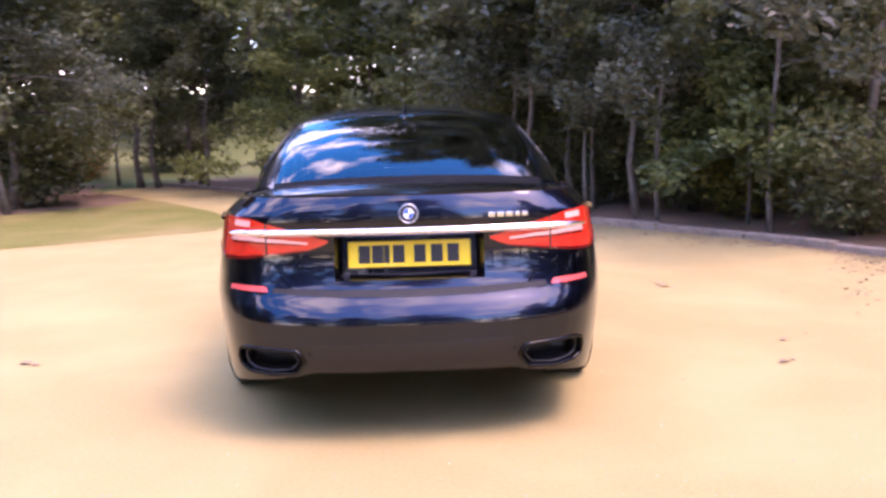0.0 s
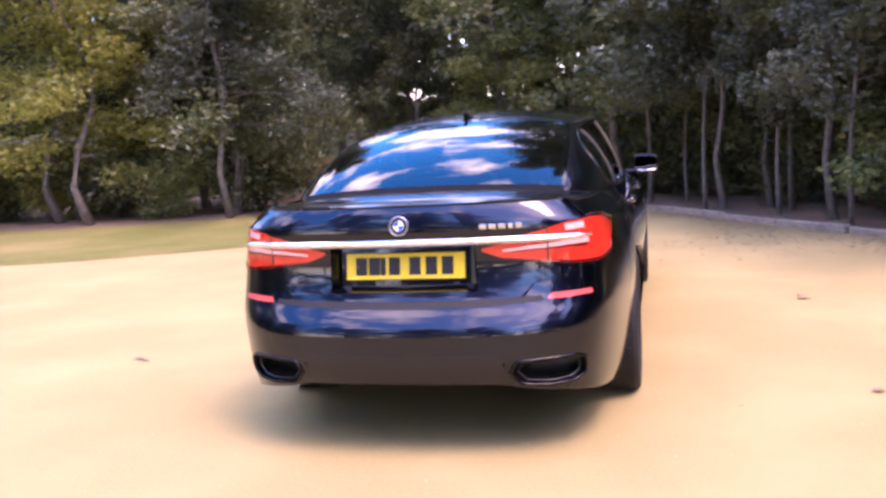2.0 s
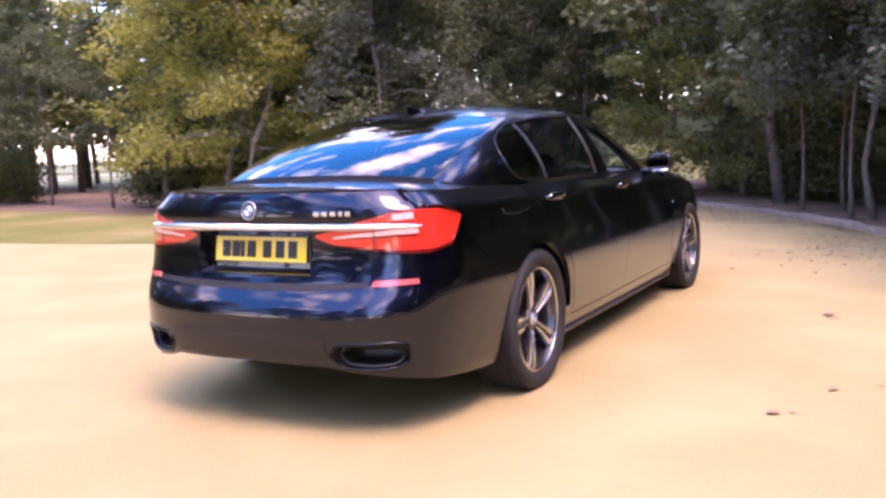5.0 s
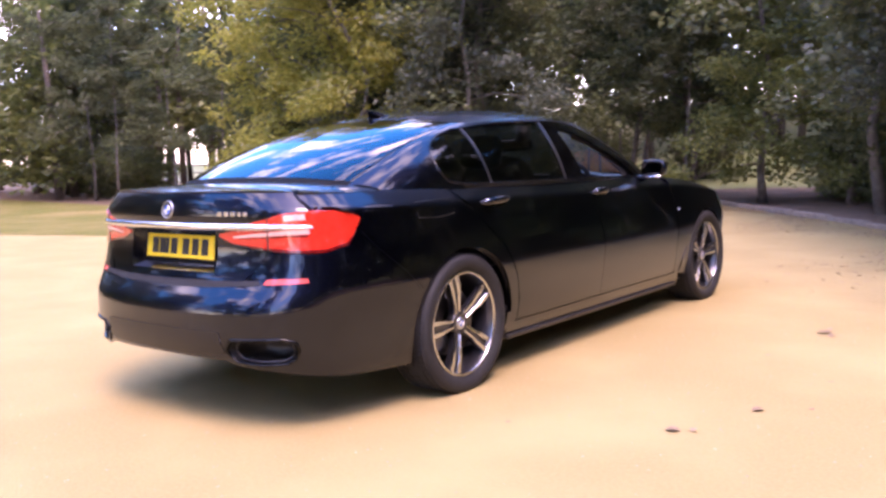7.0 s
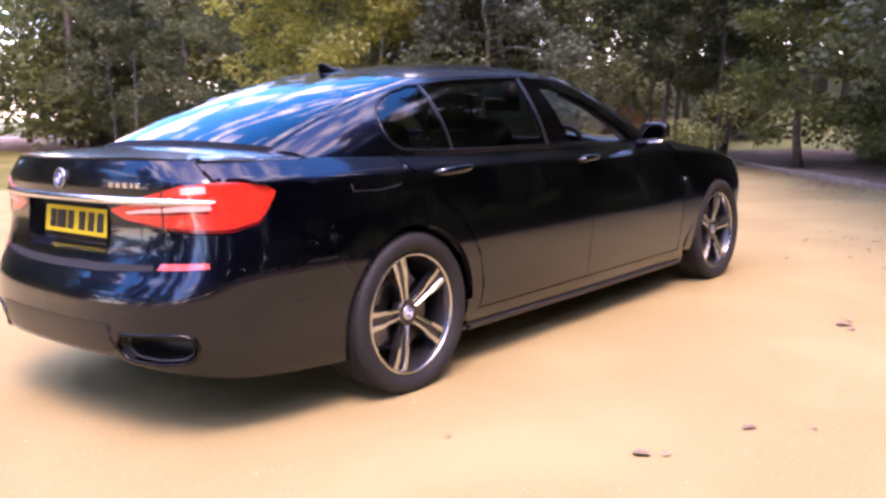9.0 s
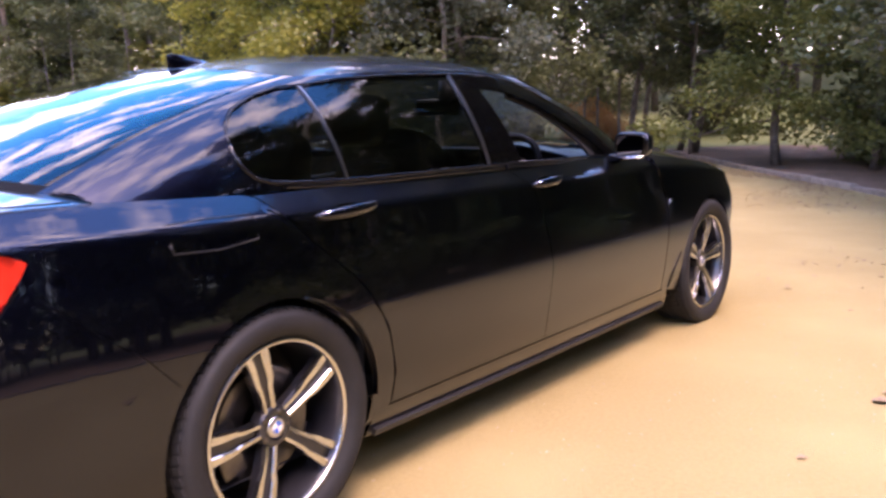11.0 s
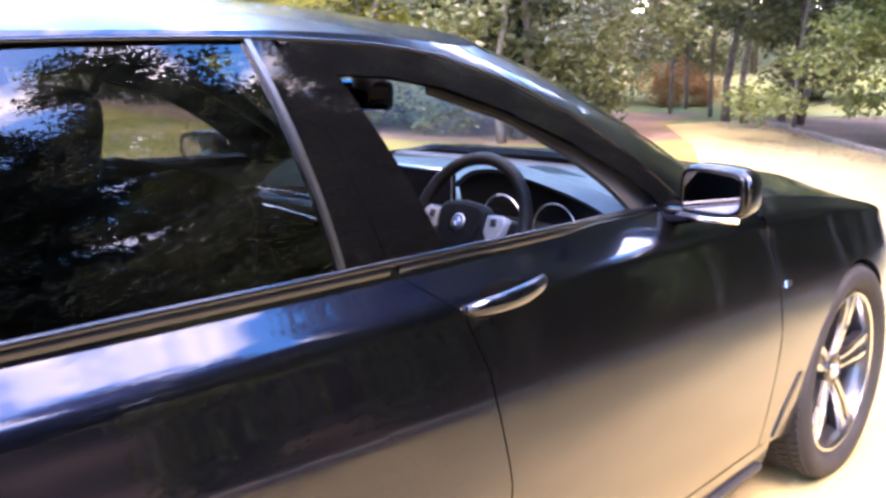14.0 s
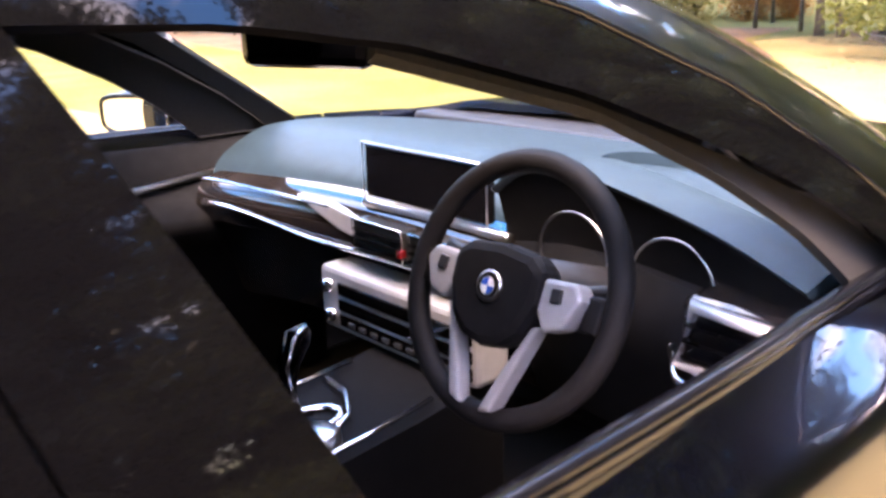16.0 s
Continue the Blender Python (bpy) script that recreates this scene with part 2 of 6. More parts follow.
def tube(points, radii, sides=8, closed=False, caps=True):
    """Verts and faces of a tube along points."""
    pts = [Vector(p) for p in points]
    n = len(pts)
    verts, faces = [], []
    up = Vector((0.31, 0.17, 0.93)).normalized()
    for i, p in enumerate(pts):
        a = pts[(i - 1) % n] if (closed or i > 0) else p
        b = pts[(i + 1) % n] if (closed or i < n - 1) else p
        d = (b - a).normalized()
        s = d.cross(up)
        s = s.normalized() if s.length > 1e-4 else Vector((1, 0, 0))
        t = s.cross(d)
        r = radii[i] if hasattr(radii, "__len__") else radii
        for k in range(sides):
            w = 2 * math.pi * k / sides
            verts.append(p + s * (r * math.cos(w)) + t * (r * math.sin(w)))
    m = n if closed else n - 1
    for i in range(m):
        for k in range(sides):
            a, b = i * sides + k, i * sides + (k + 1) % sides
            c, d = ((i + 1) % n) * sides + (k + 1) % sides, ((i + 1) % n) * sides + k
            faces.append((a, b, c, d))
    if caps and not closed:
        faces.append(tuple(range(sides))[::-1])
        faces.append(tuple((n - 1) * sides + k for k in range(sides)))
    return verts, faces


def lathe(profile, seg=48, axis="x", closed=False):
    """Verts and faces of a profile of (along, radius) turned about an axis."""
    verts, faces = [], []
    n = len(profile)
    for k in range(seg):
        w = 2 * math.pi * k / seg
        for a, r in profile:
            if axis == "x":
                verts.append((a, r * math.cos(w), r * math.sin(w)))
            elif axis == "y":
                verts.append((r * math.cos(w), a, r * math.sin(w)))
            else:
                verts.append((r * math.cos(w), r * math.sin(w), a))
    for k in range(seg):
        j = (k + 1) % seg
        for i in range(n if closed else n - 1):
            q = (i + 1) % n
            faces.append((k * n + i, k * n + q, j * n + q, j * n + i))
    return verts, faces


def smoothstep(a, b, x):
    t = np.clip((np.asarray(x, float) - a) / (b - a), 0, 1)
    return t * t * (3 - 2 * t)


class Curve1:
    """A smooth curve through knots: cubic pieces with tangents from the neighbours, or with even curvature (fair)."""

    def __init__(self, ts, vs, fair=False):
        self.t = np.array(ts, float)
        self.v = np.array(vs, float)
        t, v = self.t, self.v
        h = np.diff(t)
        n = len(t)
        d = np.diff(v, axis=0) / (h[:, None] if v.ndim > 1 else h)
        m = np.zeros_like(v)
        if fair:
            a = np.zeros((n, n))
            rhs = np.zeros_like(v)
            a[0, 0], a[0, 1], a[-1, -1], a[-1, -2] = 2, 1, 2, 1
            rhs[0], rhs[-1] = 3 * d[0], 3 * d[-1]
            for i in range(1, n - 1):
                a[i, i - 1], a[i, i], a[i, i + 1] = h[i], 2 * (h[i] + h[i - 1]), h[i - 1]
                rhs[i] = 3 * (h[i] * d[i - 1] + h[i - 1] * d[i])
            m = np.linalg.solve(a, rhs)
        else:
            m[0], m[-1] = d[0], d[-1]
            for i in range(1, n - 1):
                m[i] = (h[i] * d[i - 1] + h[i - 1] * d[i]) / (h[i] + h[i - 1])
        self.m = m

    def __call__(self, x):
        x = np.asarray(x, float)
        i = np.clip(np.searchsorted(self.t, x, side="right") - 1, 0, len(self.t) - 2)
        h = self.t[i + 1] - self.t[i]
        s = np.clip((x - self.t[i]) / h, 0, 1)
        a, b, c, d = 2 * s**3 - 3 * s**2 + 1, s**3 - 2 * s**2 + s, 3 * s**2 - 2 * s**3, s**3 - s**2
        if self.v.ndim > 1:
            a, b, c, d, h = (q[..., None] for q in (a, b, c, d, h))
        return a * self.v[i] + b * h * self.m[i] + c * self.v[i + 1] + d * h * self.m[i + 1]

# ---- the saloon: y from the rear axle forwards, x to its right side ----
RP = [(0, -1.13), (.25, -1.122), (.48, -1.09), (.65, -1.03), (.765, -.935), (.835, -.81), (.885, -.62), (.92, -.35), (.94, 0), (.944, .6), (.944, 1.3),
      (.943, 2.0), (.943, 2.7), (.939, 3.2), (.908, 3.6), (.82, 3.86), (.66, 4.0), (.43, 4.07), (.2, 4.10), (0, 4.11)]
NC = len(RP) - 1
PLAN = Curve1(range(NC + 1), RP, fair=True)
TUCK = Curve1([.15, .25, .33, .45, .55, .62, .70, .80, .88, .925, .937, .946, .97, 1.0, 1.03],
              [-.085, -.045, -.028, -.013, -.003, 0, -.008, -.024, -.040, -.048, -.0505, -.0575, -.084, -.117, -.152])
REAR = Curve1([.15, .25, .35, .42, .50, .53, .55, .60, .64, .665, .69, .74, .80, .88, .92, .98, 1.03, 1.06],
              [.13, .062, .020, .006, .010, .012, .016, .042, .069, .083, .094, .108, .116, .112, .110, .122, .142, .160])
RISE = Curve1([-1.2, -1.0, -.3, .6, 1.5, 2.2, 2.7, 3.2, 3.7, 4.2], [.035, .035, .022, .01, 0, -.005, -.02, -.06, -.13, -.21])
CG = np.linspace(0, NC, 1201)


def rear_weight(c):
    return 1 - smoothstep(1.5, 6.5, c)


def body(c, h):
    """A place on the lower body: c round its plan from the rear middle to the front middle, h its height."""
    c, h = np.broadcast_arrays(np.asarray(c, float), np.asarray(h, float))
    p = PLAN(c)
    x = p[..., 0] + TUCK(h) * np.clip(p[..., 0] / .75, 0, 1)
    y = p[..., 1] + REAR(h) * rear_weight(c) - .5 * np.maximum(0, -TUCK(h)) * smoothstep(14, 17, c)
    z = h + smoothstep(.6, 1.0, h) * RISE(y)
    return np.stack([x, y, z], -1)


def height(z, y):
    """The h at which the body stands at height z."""
    h = np.asarray(z, float)
    for _ in range(6):
        h = z - smoothstep(.6, 1.0, h) * RISE(y)
    return h


def halved(fn, want, lo, hi):
    """The c in lo to hi at which a rising fn(c) reaches what is wanted."""
    a, b = np.full(want.shape, float(lo)), np.full(want.shape, float(hi))
    for _ in range(34):
        m = (a + b) / 2
        up = fn(m) < want
        a, b = np.where(up, m, a), np.where(up, b, m)
    return (a + b) / 2


def by_y(y, z):
    y, z = (np.array(q, float) for q in np.broadcast_arrays(y, z))
    h = height(z, y)
    return np.stack([halved(lambda c: body(c, h)[..., 1], y, 0, NC), h], -1)


def by_x(x, z):
    x, z = (np.array(q, float) for q in np.broadcast_arrays(x, z))
    h = height(z, -0.95)
    return np.stack([halved(lambda c: body(c, h)[..., 0], x, 0, 8.5), h], -1)


def polyline(points, n, smooth=False):
    p = np.array(points, float)
    t = np.r_[0, np.cumsum(np.maximum(1e-6, np.linalg.norm(np.diff(p, axis=0), axis=1)))]
    s = np.linspace(0, t[-1], n)
    if smooth:
        return Curve1(t, p)(s)
    return np.stack([np.interp(s, t, p[:, k]) for k in range(p.shape[1])], -1)


def ruled(a, b, n):
    w = np.linspace(0, 1, n)[None, :, None]
    return a[:, None, :] * (1 - w) + b[:, None, :] * w


def grid_normals(p):
    n = np.cross(np.gradient(p, axis=0), np.gradient(p, axis=1))
    return n / np.maximum(1e-9, np.linalg.norm(n, axis=-1, keepdims=True))


def outward(p, n, middle=(0, 1.4, .6)):
    s = np.sign(((p - np.array(middle)) * n).sum())
    return n * (s or 1)


def panel_mesh(name, grids, mat, mirror="", push=0.0, depth=0.010, weld=True, hole=None):
    """A sheet out of grids of places with its rim turned inwards. mirror: '' as it is, 'left' mirrored, 'both' joined with its mirror image."""
    verts, faces = [], []
    for g in grids:
        nrm = outward(g, grid_normals(g))
        g = g + nrm * push
        sides = {"": (1,), "left": (-1,), "both": (1, -1)}[mirror]
        for s in sides:
            k0 = len(verts)
            a, b = g.shape[:2]
            q = g * np.array([s, 1, 1])
            qn = nrm * np.array([s, 1, 1])
            verts += q.reshape(-1, 3).tolist()
            fl = []
            for i in range(a - 1):
                for j in range(b - 1):
                    fl.append((k0 + i * b + j, k0 + (i + 1) * b + j, k0 + (i + 1) * b + j + 1, k0 + i * b + j + 1))
            e1, e2 = q[1, 0] - q[0, 0], q[0, 1] - q[0, 0]
            mid = (a // 2, b // 2)
            f = np.cross(q[min(a - 1, mid[0] + 1), mid[1]] - q[mid[0] - 1 if mid[0] else 0, mid[1]], q[mid[0], min(b - 1, mid[1] + 1)] - q[mid[0], mid[1] - 1 if mid[1] else 0])
            if f @ qn[mid] < 0:
                fl = [t[::-1] for t in fl]
            faces += fl
    bm = bmesh.new()
    vs = [bm.verts.new(v) for v in verts]
    for f in faces:
        if hole and hole(np.mean([verts[i] for i in f], axis=0)):
            continue
        try:
            bm.faces.new([vs[i] for i in f])
        except ValueError:
            pass
    if weld:
        bmesh.ops.remove_doubles(bm, verts=bm.verts, dist=0.0004)
    bmesh.ops.dissolve_degenerate(bm, edges=bm.edges, dist=1e-5)
    bm.normal_update()
    if depth:
        rim = [e for e in bm.edges if len(e.link_faces) == 1]
        inward = {v: -v.normal.copy() for e in rim for v in e.verts}
        r = bmesh.ops.extrude_edge_only(bm, edges=rim)
        old = {}
        for v in [x for x in r["geom"] if isinstance(x, bmesh.types.BMVert)]:
            old[v] = v.co.copy()
        look_up = {tuple(round(k, 5) for k in v.co): n for v, n in inward.items()}
        for v, co in old.items():
            v.co = co + look_up.get(tuple(round(k, 5) for k in co), Vector((0, 0, 0))) * depth
    me = bpy.data.meshes.new(name)
    bm.to_mesh(me)
    bm.free()
    me.materials.append(mat)
    me.polygons.foreach_set("use_smooth", [True] * len(me.polygons))
    me.set_sharp_from_angle(angle=radians(38))
    return me


def sheet(name, grids, mat, parent, label="", mirror="", push=0.0, depth=0.010, hole=None):
    return part(name, panel_mesh(name, grids, mat, mirror, push, depth, hole=hole), mat, parent, label)


def pair(name, grids, mat, parent, label="", push=0.0, depth=0.010):
    """The same sheet on the right and, mirrored, on the left."""
    return [sheet(name, grids, mat, parent, label, side, push, depth) for side in ("", "left")]


def side(points):
    """(y, z) points of the flank as places (c, h)."""
    p = np.array(points, float)
    return by_y(p[:, 0], p[:, 1])


def back(points):
    """(x, z) points of the tail as places (c, h)."""
    p = np.array(points, float)
    return by_x(p[:, 0], p[:, 1])


def on_body(a, b, n, m, smooth=False):
    g = ruled(polyline(a, n, smooth), polyline(b, n, smooth), m)
    return body(g[..., 0], g[..., 1])


def arc(y, z, r, a0, a1, n=40):
    return [(y + r * math.cos(radians(a0 + (a1 - a0) * i / (n - 1))), z + r * math.sin(radians(a0 + (a1 - a0) * i / (n - 1)))) for i in range(n)]


WHEEL_Z, ARCH_R, AXLE, REAR_AXLE = 0.345, 0.385, 3.255, 0.045
car = thing("car", "glossy black long saloon car with dark rear glass, parked on gravel", "car")

# rear bumper: from the arch round to the middle, below the lid and the lamps
low = polyline(np.concatenate([back([(0, .327), (.42, .322), (.50, .300), (.72, .262)]), side([(-.75, .235), (-.55, .22), (-.327, .21)])]), 130)
mid_ = polyline(np.concatenate([back([(0, .655), (.50, .66), (.53, .70), (.60, .797), (.70, .788)]), side([(-.83, .784), (-.70, .808), (-.632, .885)])]), 130)
bump = ruled(low, mid_, 44)
wedge = ruled(polyline(np.array([mid_[-1], low[-1]]), 24), polyline(side([(-.630, .883), (-.60, .84)] + [(-.515, .76), (-.385, .66), (-.280, .55)] + arc(REAR_AXLE, WHEEL_Z, ARCH_R, 146, 201, 10)), 24), 12)
EXH_LOW = [(.452, .372), (.49, .322), (.60, .310), (.70, .318), (.735, .345), (.742, .372)]
EXH_TOP = [(.452, .377), (.475, .420), (.60, .424), (.70, .426), (.738, .410), (.743, .378)]


def in_exhaust(q):
    x, y, z = abs(q[0]), q[1], q[2]
    return y < -.8 and .455 < x < .742 and np.interp(x, *np.array(EXH_LOW).T) < z < np.interp(x, *np.array(EXH_TOP).T)


sheet("rear_bumper", [body(bump[..., 0], bump[..., 1]), body(wedge[..., 0], wedge[..., 1])], M_PAINT, car, mirror="both", depth=.012, hole=in_exhaust)

# boot lid: tail face round the plate recess, and the deck
LID_X = .615
g1 = on_body(np.concatenate([back([(0, .893), (.50, .905), (.66, .950)]), side([(-.842, .970)])]), np.concatenate([back([(0, 1.052), (.50, 1.052), (.68, 1.052)]), side([(-.842, 1.048)])]), 50, 22)
g2 = on_body(back([(.315, .70), (.315, .893)]), back([(.535, .715), (LID_X, .785), (LID_X, .893)]), 20, 14)
g3 = on_body(back([(0, .663), (.49, .668), (.535, .715)]), back([(0, .70), (.315, .70), (.535, .7155)]), 40, 8)
boot = sheet("boot_lid", [g1, g2, g3], M_PAINT, car, mirror="both", depth=.015)
recess = ruled(polyline([(0.0, -.965, .72), (.285, -.962, .722)], 12), polyline([(0, -.945, .88), (.285, -.942, .878)], 12), 8)
wall_a = ruled(polyline([(.285, -.962, .722), (.285, -.942, .878)], 8), polyline(body(*by_x(np.array([.315, .315]), np.array([.70, .893])).T), 8), 4)
wall_b = ruled(polyline([(0, -.945, .88), (.285, -.942, .878)], 12), polyline(body(*by_x(np.array([0, .315]), np.array([.893, .893])).T), 12), 4)
wall_c = ruled(polyline([(0, -.965, .72), (.285, -.962, .722)], 12), polyline(body(*by_x(np.array([0, .315]), np.array([.70, .70])).T), 12), 4)
sheet("plate_recess", [recess, wall_a, wall_b, wall_c], M_PAINT, car, mirror="both", depth=0)

DECK_Z = Curve1([-1.0, -.95, -.9, -.75, -.55, -.40], [1.060, 1.068, 1.073, 1.081, 1.089, 1.095])
LIP = body(*by_x(np.linspace(0, .72, 60), np.full(60, 1.052)).T)
FLANK = body(*by_y(np.linspace(-.84, -.30, 30), np.full(30, 1.038)).T)


def deck_place(x, y):
    xe = np.interp(y, FLANK[:, 1], FLANK[:, 0]) if y > -.84 else max(.3, np.interp(y, LIP[:, 1], LIP[:, 0]))
    s = min(1.0, abs(x) / max(xe, .70))
    ze = 1.050 - .010 * float(smoothstep(-.85, -.5, y))
    return (x, y, ze + (float(DECK_Z(y)) - ze) * (1 - s**3))


def deck_grid(outer, inner, n, m):
    a, b = polyline(outer, n), polyline(inner, n)
    g = ruled(a, b, m)
    return np.array([[deck_place(*q) for q in row] for row in g])


half = np.array([(x, y) for x, y, _ in LIP if y < -.845])
tail_deck = deck_grid(half, [(0, -.84), (float(half[-1][0]), -.84)], 40, 10)
flank = np.array([(x, y) for x, y, _ in FLANK if y < -.40])
mid_deck = deck_grid([(x * 1.0, y) for x, y in flank], [(0, -.84), (0, -.54)], 24, 24)
fan = deck_grid([(float(flank[-1][0]), float(flank[-1][1])), (.70, -.41), (.56, -.51), (.3, -.555), (0, -.565)], [(float(flank[-1][0]) - .001, float(flank[-1][1]) - .001), (.5, -.50), (.35, -.52), (.2, -.535), (0, -.54)], 20, 5)
sheet("boot_deck", [tail_deck, mid_deck, fan], M_PAINT, car, mirror="both", depth=.006)

# rear quarter panels over the arch up to the shoulder
DOOR_R = [(.530, .285), (.540, .40), (.495, .56), (.39, .72), (.25, .84), (.15, .93), (.08, 1.0), (.06, 1.018)]
inner = polyline(side(arc(REAR_AXLE, WHEEL_Z, ARCH_R, 147, -17, 50)), 90)
outer = polyline(np.concatenate([side([(-.278, .552), (-.3835, .662), (-.513, .762), (-.598, .842), (-.627, .888), (-.624, .925), (-.655, .955), (-.74, .974), (-.825, .978), (-.838, 1.044), (-.4, 1.042), (0, 1.025), (.05, 1.02)]),
                                 side([(y - .006, z) for y, z in DOOR_R[::-1]])]), 90)
g = ruled(inner, outer, 30)
pair("rear_quarter_panel", [body(g[..., 0], g[..., 1])], M_PAINT, car, depth=.02)

# doors
B_LOW = [(1.50, .285), (1.515, .6), (1.48, .82), (1.435, .93), (1.345, 1.0), (1.335, 1.013)]
A_LOW = [(2.65, .285), (2.662, .5), (2.66, .75), (2.62, .92), (2.56, .985)]
g = ruled(polyline(side(DOOR_R), 40), polyline(side([(y - .002, z) for y, z in B_LOW]), 40), 34)
rear_doors = pair("rear_door", [body(g[..., 0], g[..., 1])], M_PAINT, car, depth=.015)
g = ruled(polyline(side([(y + .002, z) for y, z in B_LOW]), 40), polyline(side([(y - .003, z) for y, z in A_LOW]), 40), 34)
front_doors = pair("front_door", [body(g[..., 0], g[..., 1])], M_PAINT, car, depth=.015)

# front wings over the arch
inner = polyline(side(arc(AXLE, WHEEL_Z, ARCH_R - .01, 196, 20, 50)), 90)
outer = polyline(np.concatenate([side([(y + .004, z) for y, z in A_LOW]), side([(2.7, .975), (3.0, .945), (3.3, .905), (3.6, .85), (3.80, .80), (3.80, .6), (3.66, .50)])]), 90)
g = ruled(inner, outer, 30)
front_wings = pair("front_wing", [body(g[..., 0], g[..., 1])], M_PAINT, car, depth=.02)
inner = polyline(np.concatenate([side([(3.80, .79), (3.80, .6), (3.66, .495)]), side(arc(AXLE, WHEEL_Z, ARCH_R - .01, 19, -21, 12))]), 40)
outer = polyline(np.array([(NC, .97), (NC, .24)]), 40)
g = ruled(inner, outer, 40)
sheet("front_bumper", [body(g[..., 0], g[..., 1])], M_PAINT, car, mirror="both", depth=.02)

# sills
g = on_body(side([(.45, .278), (1.5, .278), (2.73, .278)]), side([(.43, .185), (1.5, .18), (2.78, .18)]), 60, 8)
pair("side_sill", [g], M_PAINT, car, depth=.05)
g = on_body(side([(.46, .212), (1.5, .206), (2.72, .206)]), side([(.46, .190), (1.5, .184), (2.72, .184)]), 40, 4)
pair("sill_blade", [g], M_PLASTIC, car, push=.016, depth=.03)

# bonnet
HOOD_Z = Curve1([2.7, 2.9, 3.2, 3.6, 3.9, 4.1], [1.025, 1.022, .995, .935, .865, .79])


def bonnet(y0, y1, n, m):
    out = np.zeros((n, m, 3))
    for i, y in enumerate(np.linspace(y0, y1, n)):
        e = body(*by_y(min(y, 3.80), float(np.interp(min(y, 3.8), [2.5, 2.7, 3.0, 3.3, 3.6, 3.8], [.985, .977, .947, .907, .852, .802])))[None].T)[0]
        xe, ze = e[0] - .004, e[2] + .001
        if y > 3.8:
            k = (y - 3.8) / .27
            xe, ze = xe * math.sqrt(max(0.02, 1 - .75 * k * k)), ze - .05 * k
        for j, s in enumerate(np.linspace(0, 1, m)):
            bulge = .012 * math.exp(-((s - .62) / .1) ** 2)
            out[i, j] = (s * xe, y - .10 * s * s * (1 - (y - y0) / (y1 - y0)), ze + (HOOD_Z(y) - ze) * (1 - s**2.4) + bulge)
    return out


sheet("bonnet", [bonnet(2.86, 4.06, 36, 30)], M_PAINT, car, mirror="both", depth=.02)

# ---- the cabin above the waist ----
BASE = np.array([(0, -.56, 1.098), (.30, -.548, 1.094), (.56, -.50, 1.078), (.69, -.40, 1.06), (.765, -.2, 1.043), (.803, .1, 1.028), (.825, .5, 1.017), (.832, .9, 1.013),
                 (.832, 1.35, 1.010), (.825, 1.8, 1.0), (.803, 2.2, .99), (.768, 2.52, .982), (.60, 2.79, .99), (.30, 2.885, 1.0), (0, 2.91, 1.004)])
TOP = np.array([(0, .34, 1.405), (.33, .35, 1.395), (.545, .385, 1.372), (.600, .43, 1.365), (.622, .50, 1.366), (.640, .62, 1.372), (.655, .78, 1.381), (.662, .98, 1.387),
                (.662, 1.22, 1.390), (.652, 1.45, 1.386), (.628, 1.65, 1.374), (.585, 1.80, 1.370), (.46, 1.89, 1.393), (.25, 1.935, 1.412), (0, 1.95, 1.420)])
NG = len(BASE) - 1
BASE_C, TOP_C = Curve1(range(NG + 1), BASE, fair=True), Curve1(range(NG + 1), TOP, fair=True)


def cabin(c, k):
    """A place on the cabin: c round it from the rear middle to the front middle, k from the waist (0) to the roof's edge (1)."""
    c, k = np.broadcast_arrays(np.asarray(c, float), np.asarray(k, float))
    b, t = BASE_C(c), TOP_C(c)
    tan = BASE_C(np.clip(c + .05, 0, NG)) - BASE_C(np.clip(c - .05, 0, NG))
    out = np.stack([tan[..., 1], -tan[..., 0], 0 * tan[..., 0]], -1)
    out = out / np.maximum(1e-9, np.linalg.norm(out, axis=-1, keepdims=True))
    out[..., 2] = .9 * (1 - smoothstep(2, 4.5, c)) + .9 * smoothstep(10.5, 12.5, c)
    swell = (4 * k * (1 - k))[..., None] * .026
    return b * (1 - k[..., None]) + t * k[..., None] + out * swell


def cab(points):
    """(y, z) points of the cabin's flank as (c, k)."""
    p = np.array(points, float)
    y, z = p[:, 0], p[:, 1]
    k = np.clip((z - 1.0) / .38, 0, 1)
    c = halved(lambda q: cabin(q, k)[..., 1], y, 3.0, 12.2)
    for _ in range(14):
        p0, pc, pk = cabin(c, k), cabin(c + 1e-3, k), cabin(c, k + 1e-3)
        a, b, e, d = (pc - p0)[:, 1] * 1e3, (pk - p0)[:, 1] * 1e3, (pc - p0)[:, 2] * 1e3, (pk - p0)[:, 2] * 1e3
        det = a * d - b * e
        det = np.where(np.abs(det) < 1e-4, 1e-4, det)
        ry, rz = y - p0[:, 1], z - p0[:, 2]
        c = np.clip(c + np.clip((d * ry - b * rz) / det, -.5, .5), 2.6, 12.2)
        k = np.clip(k + np.clip((a * rz - e * ry) / det, -.2, .2), -.15, 1.02)
    return np.stack([c, k], -1)


def on_cabin(a, b, n, m, smooth=False):
    g = ruled(polyline(a, n, smooth), polyline(b, n, smooth), m)
    return cabin(g[..., 0], g[..., 1])


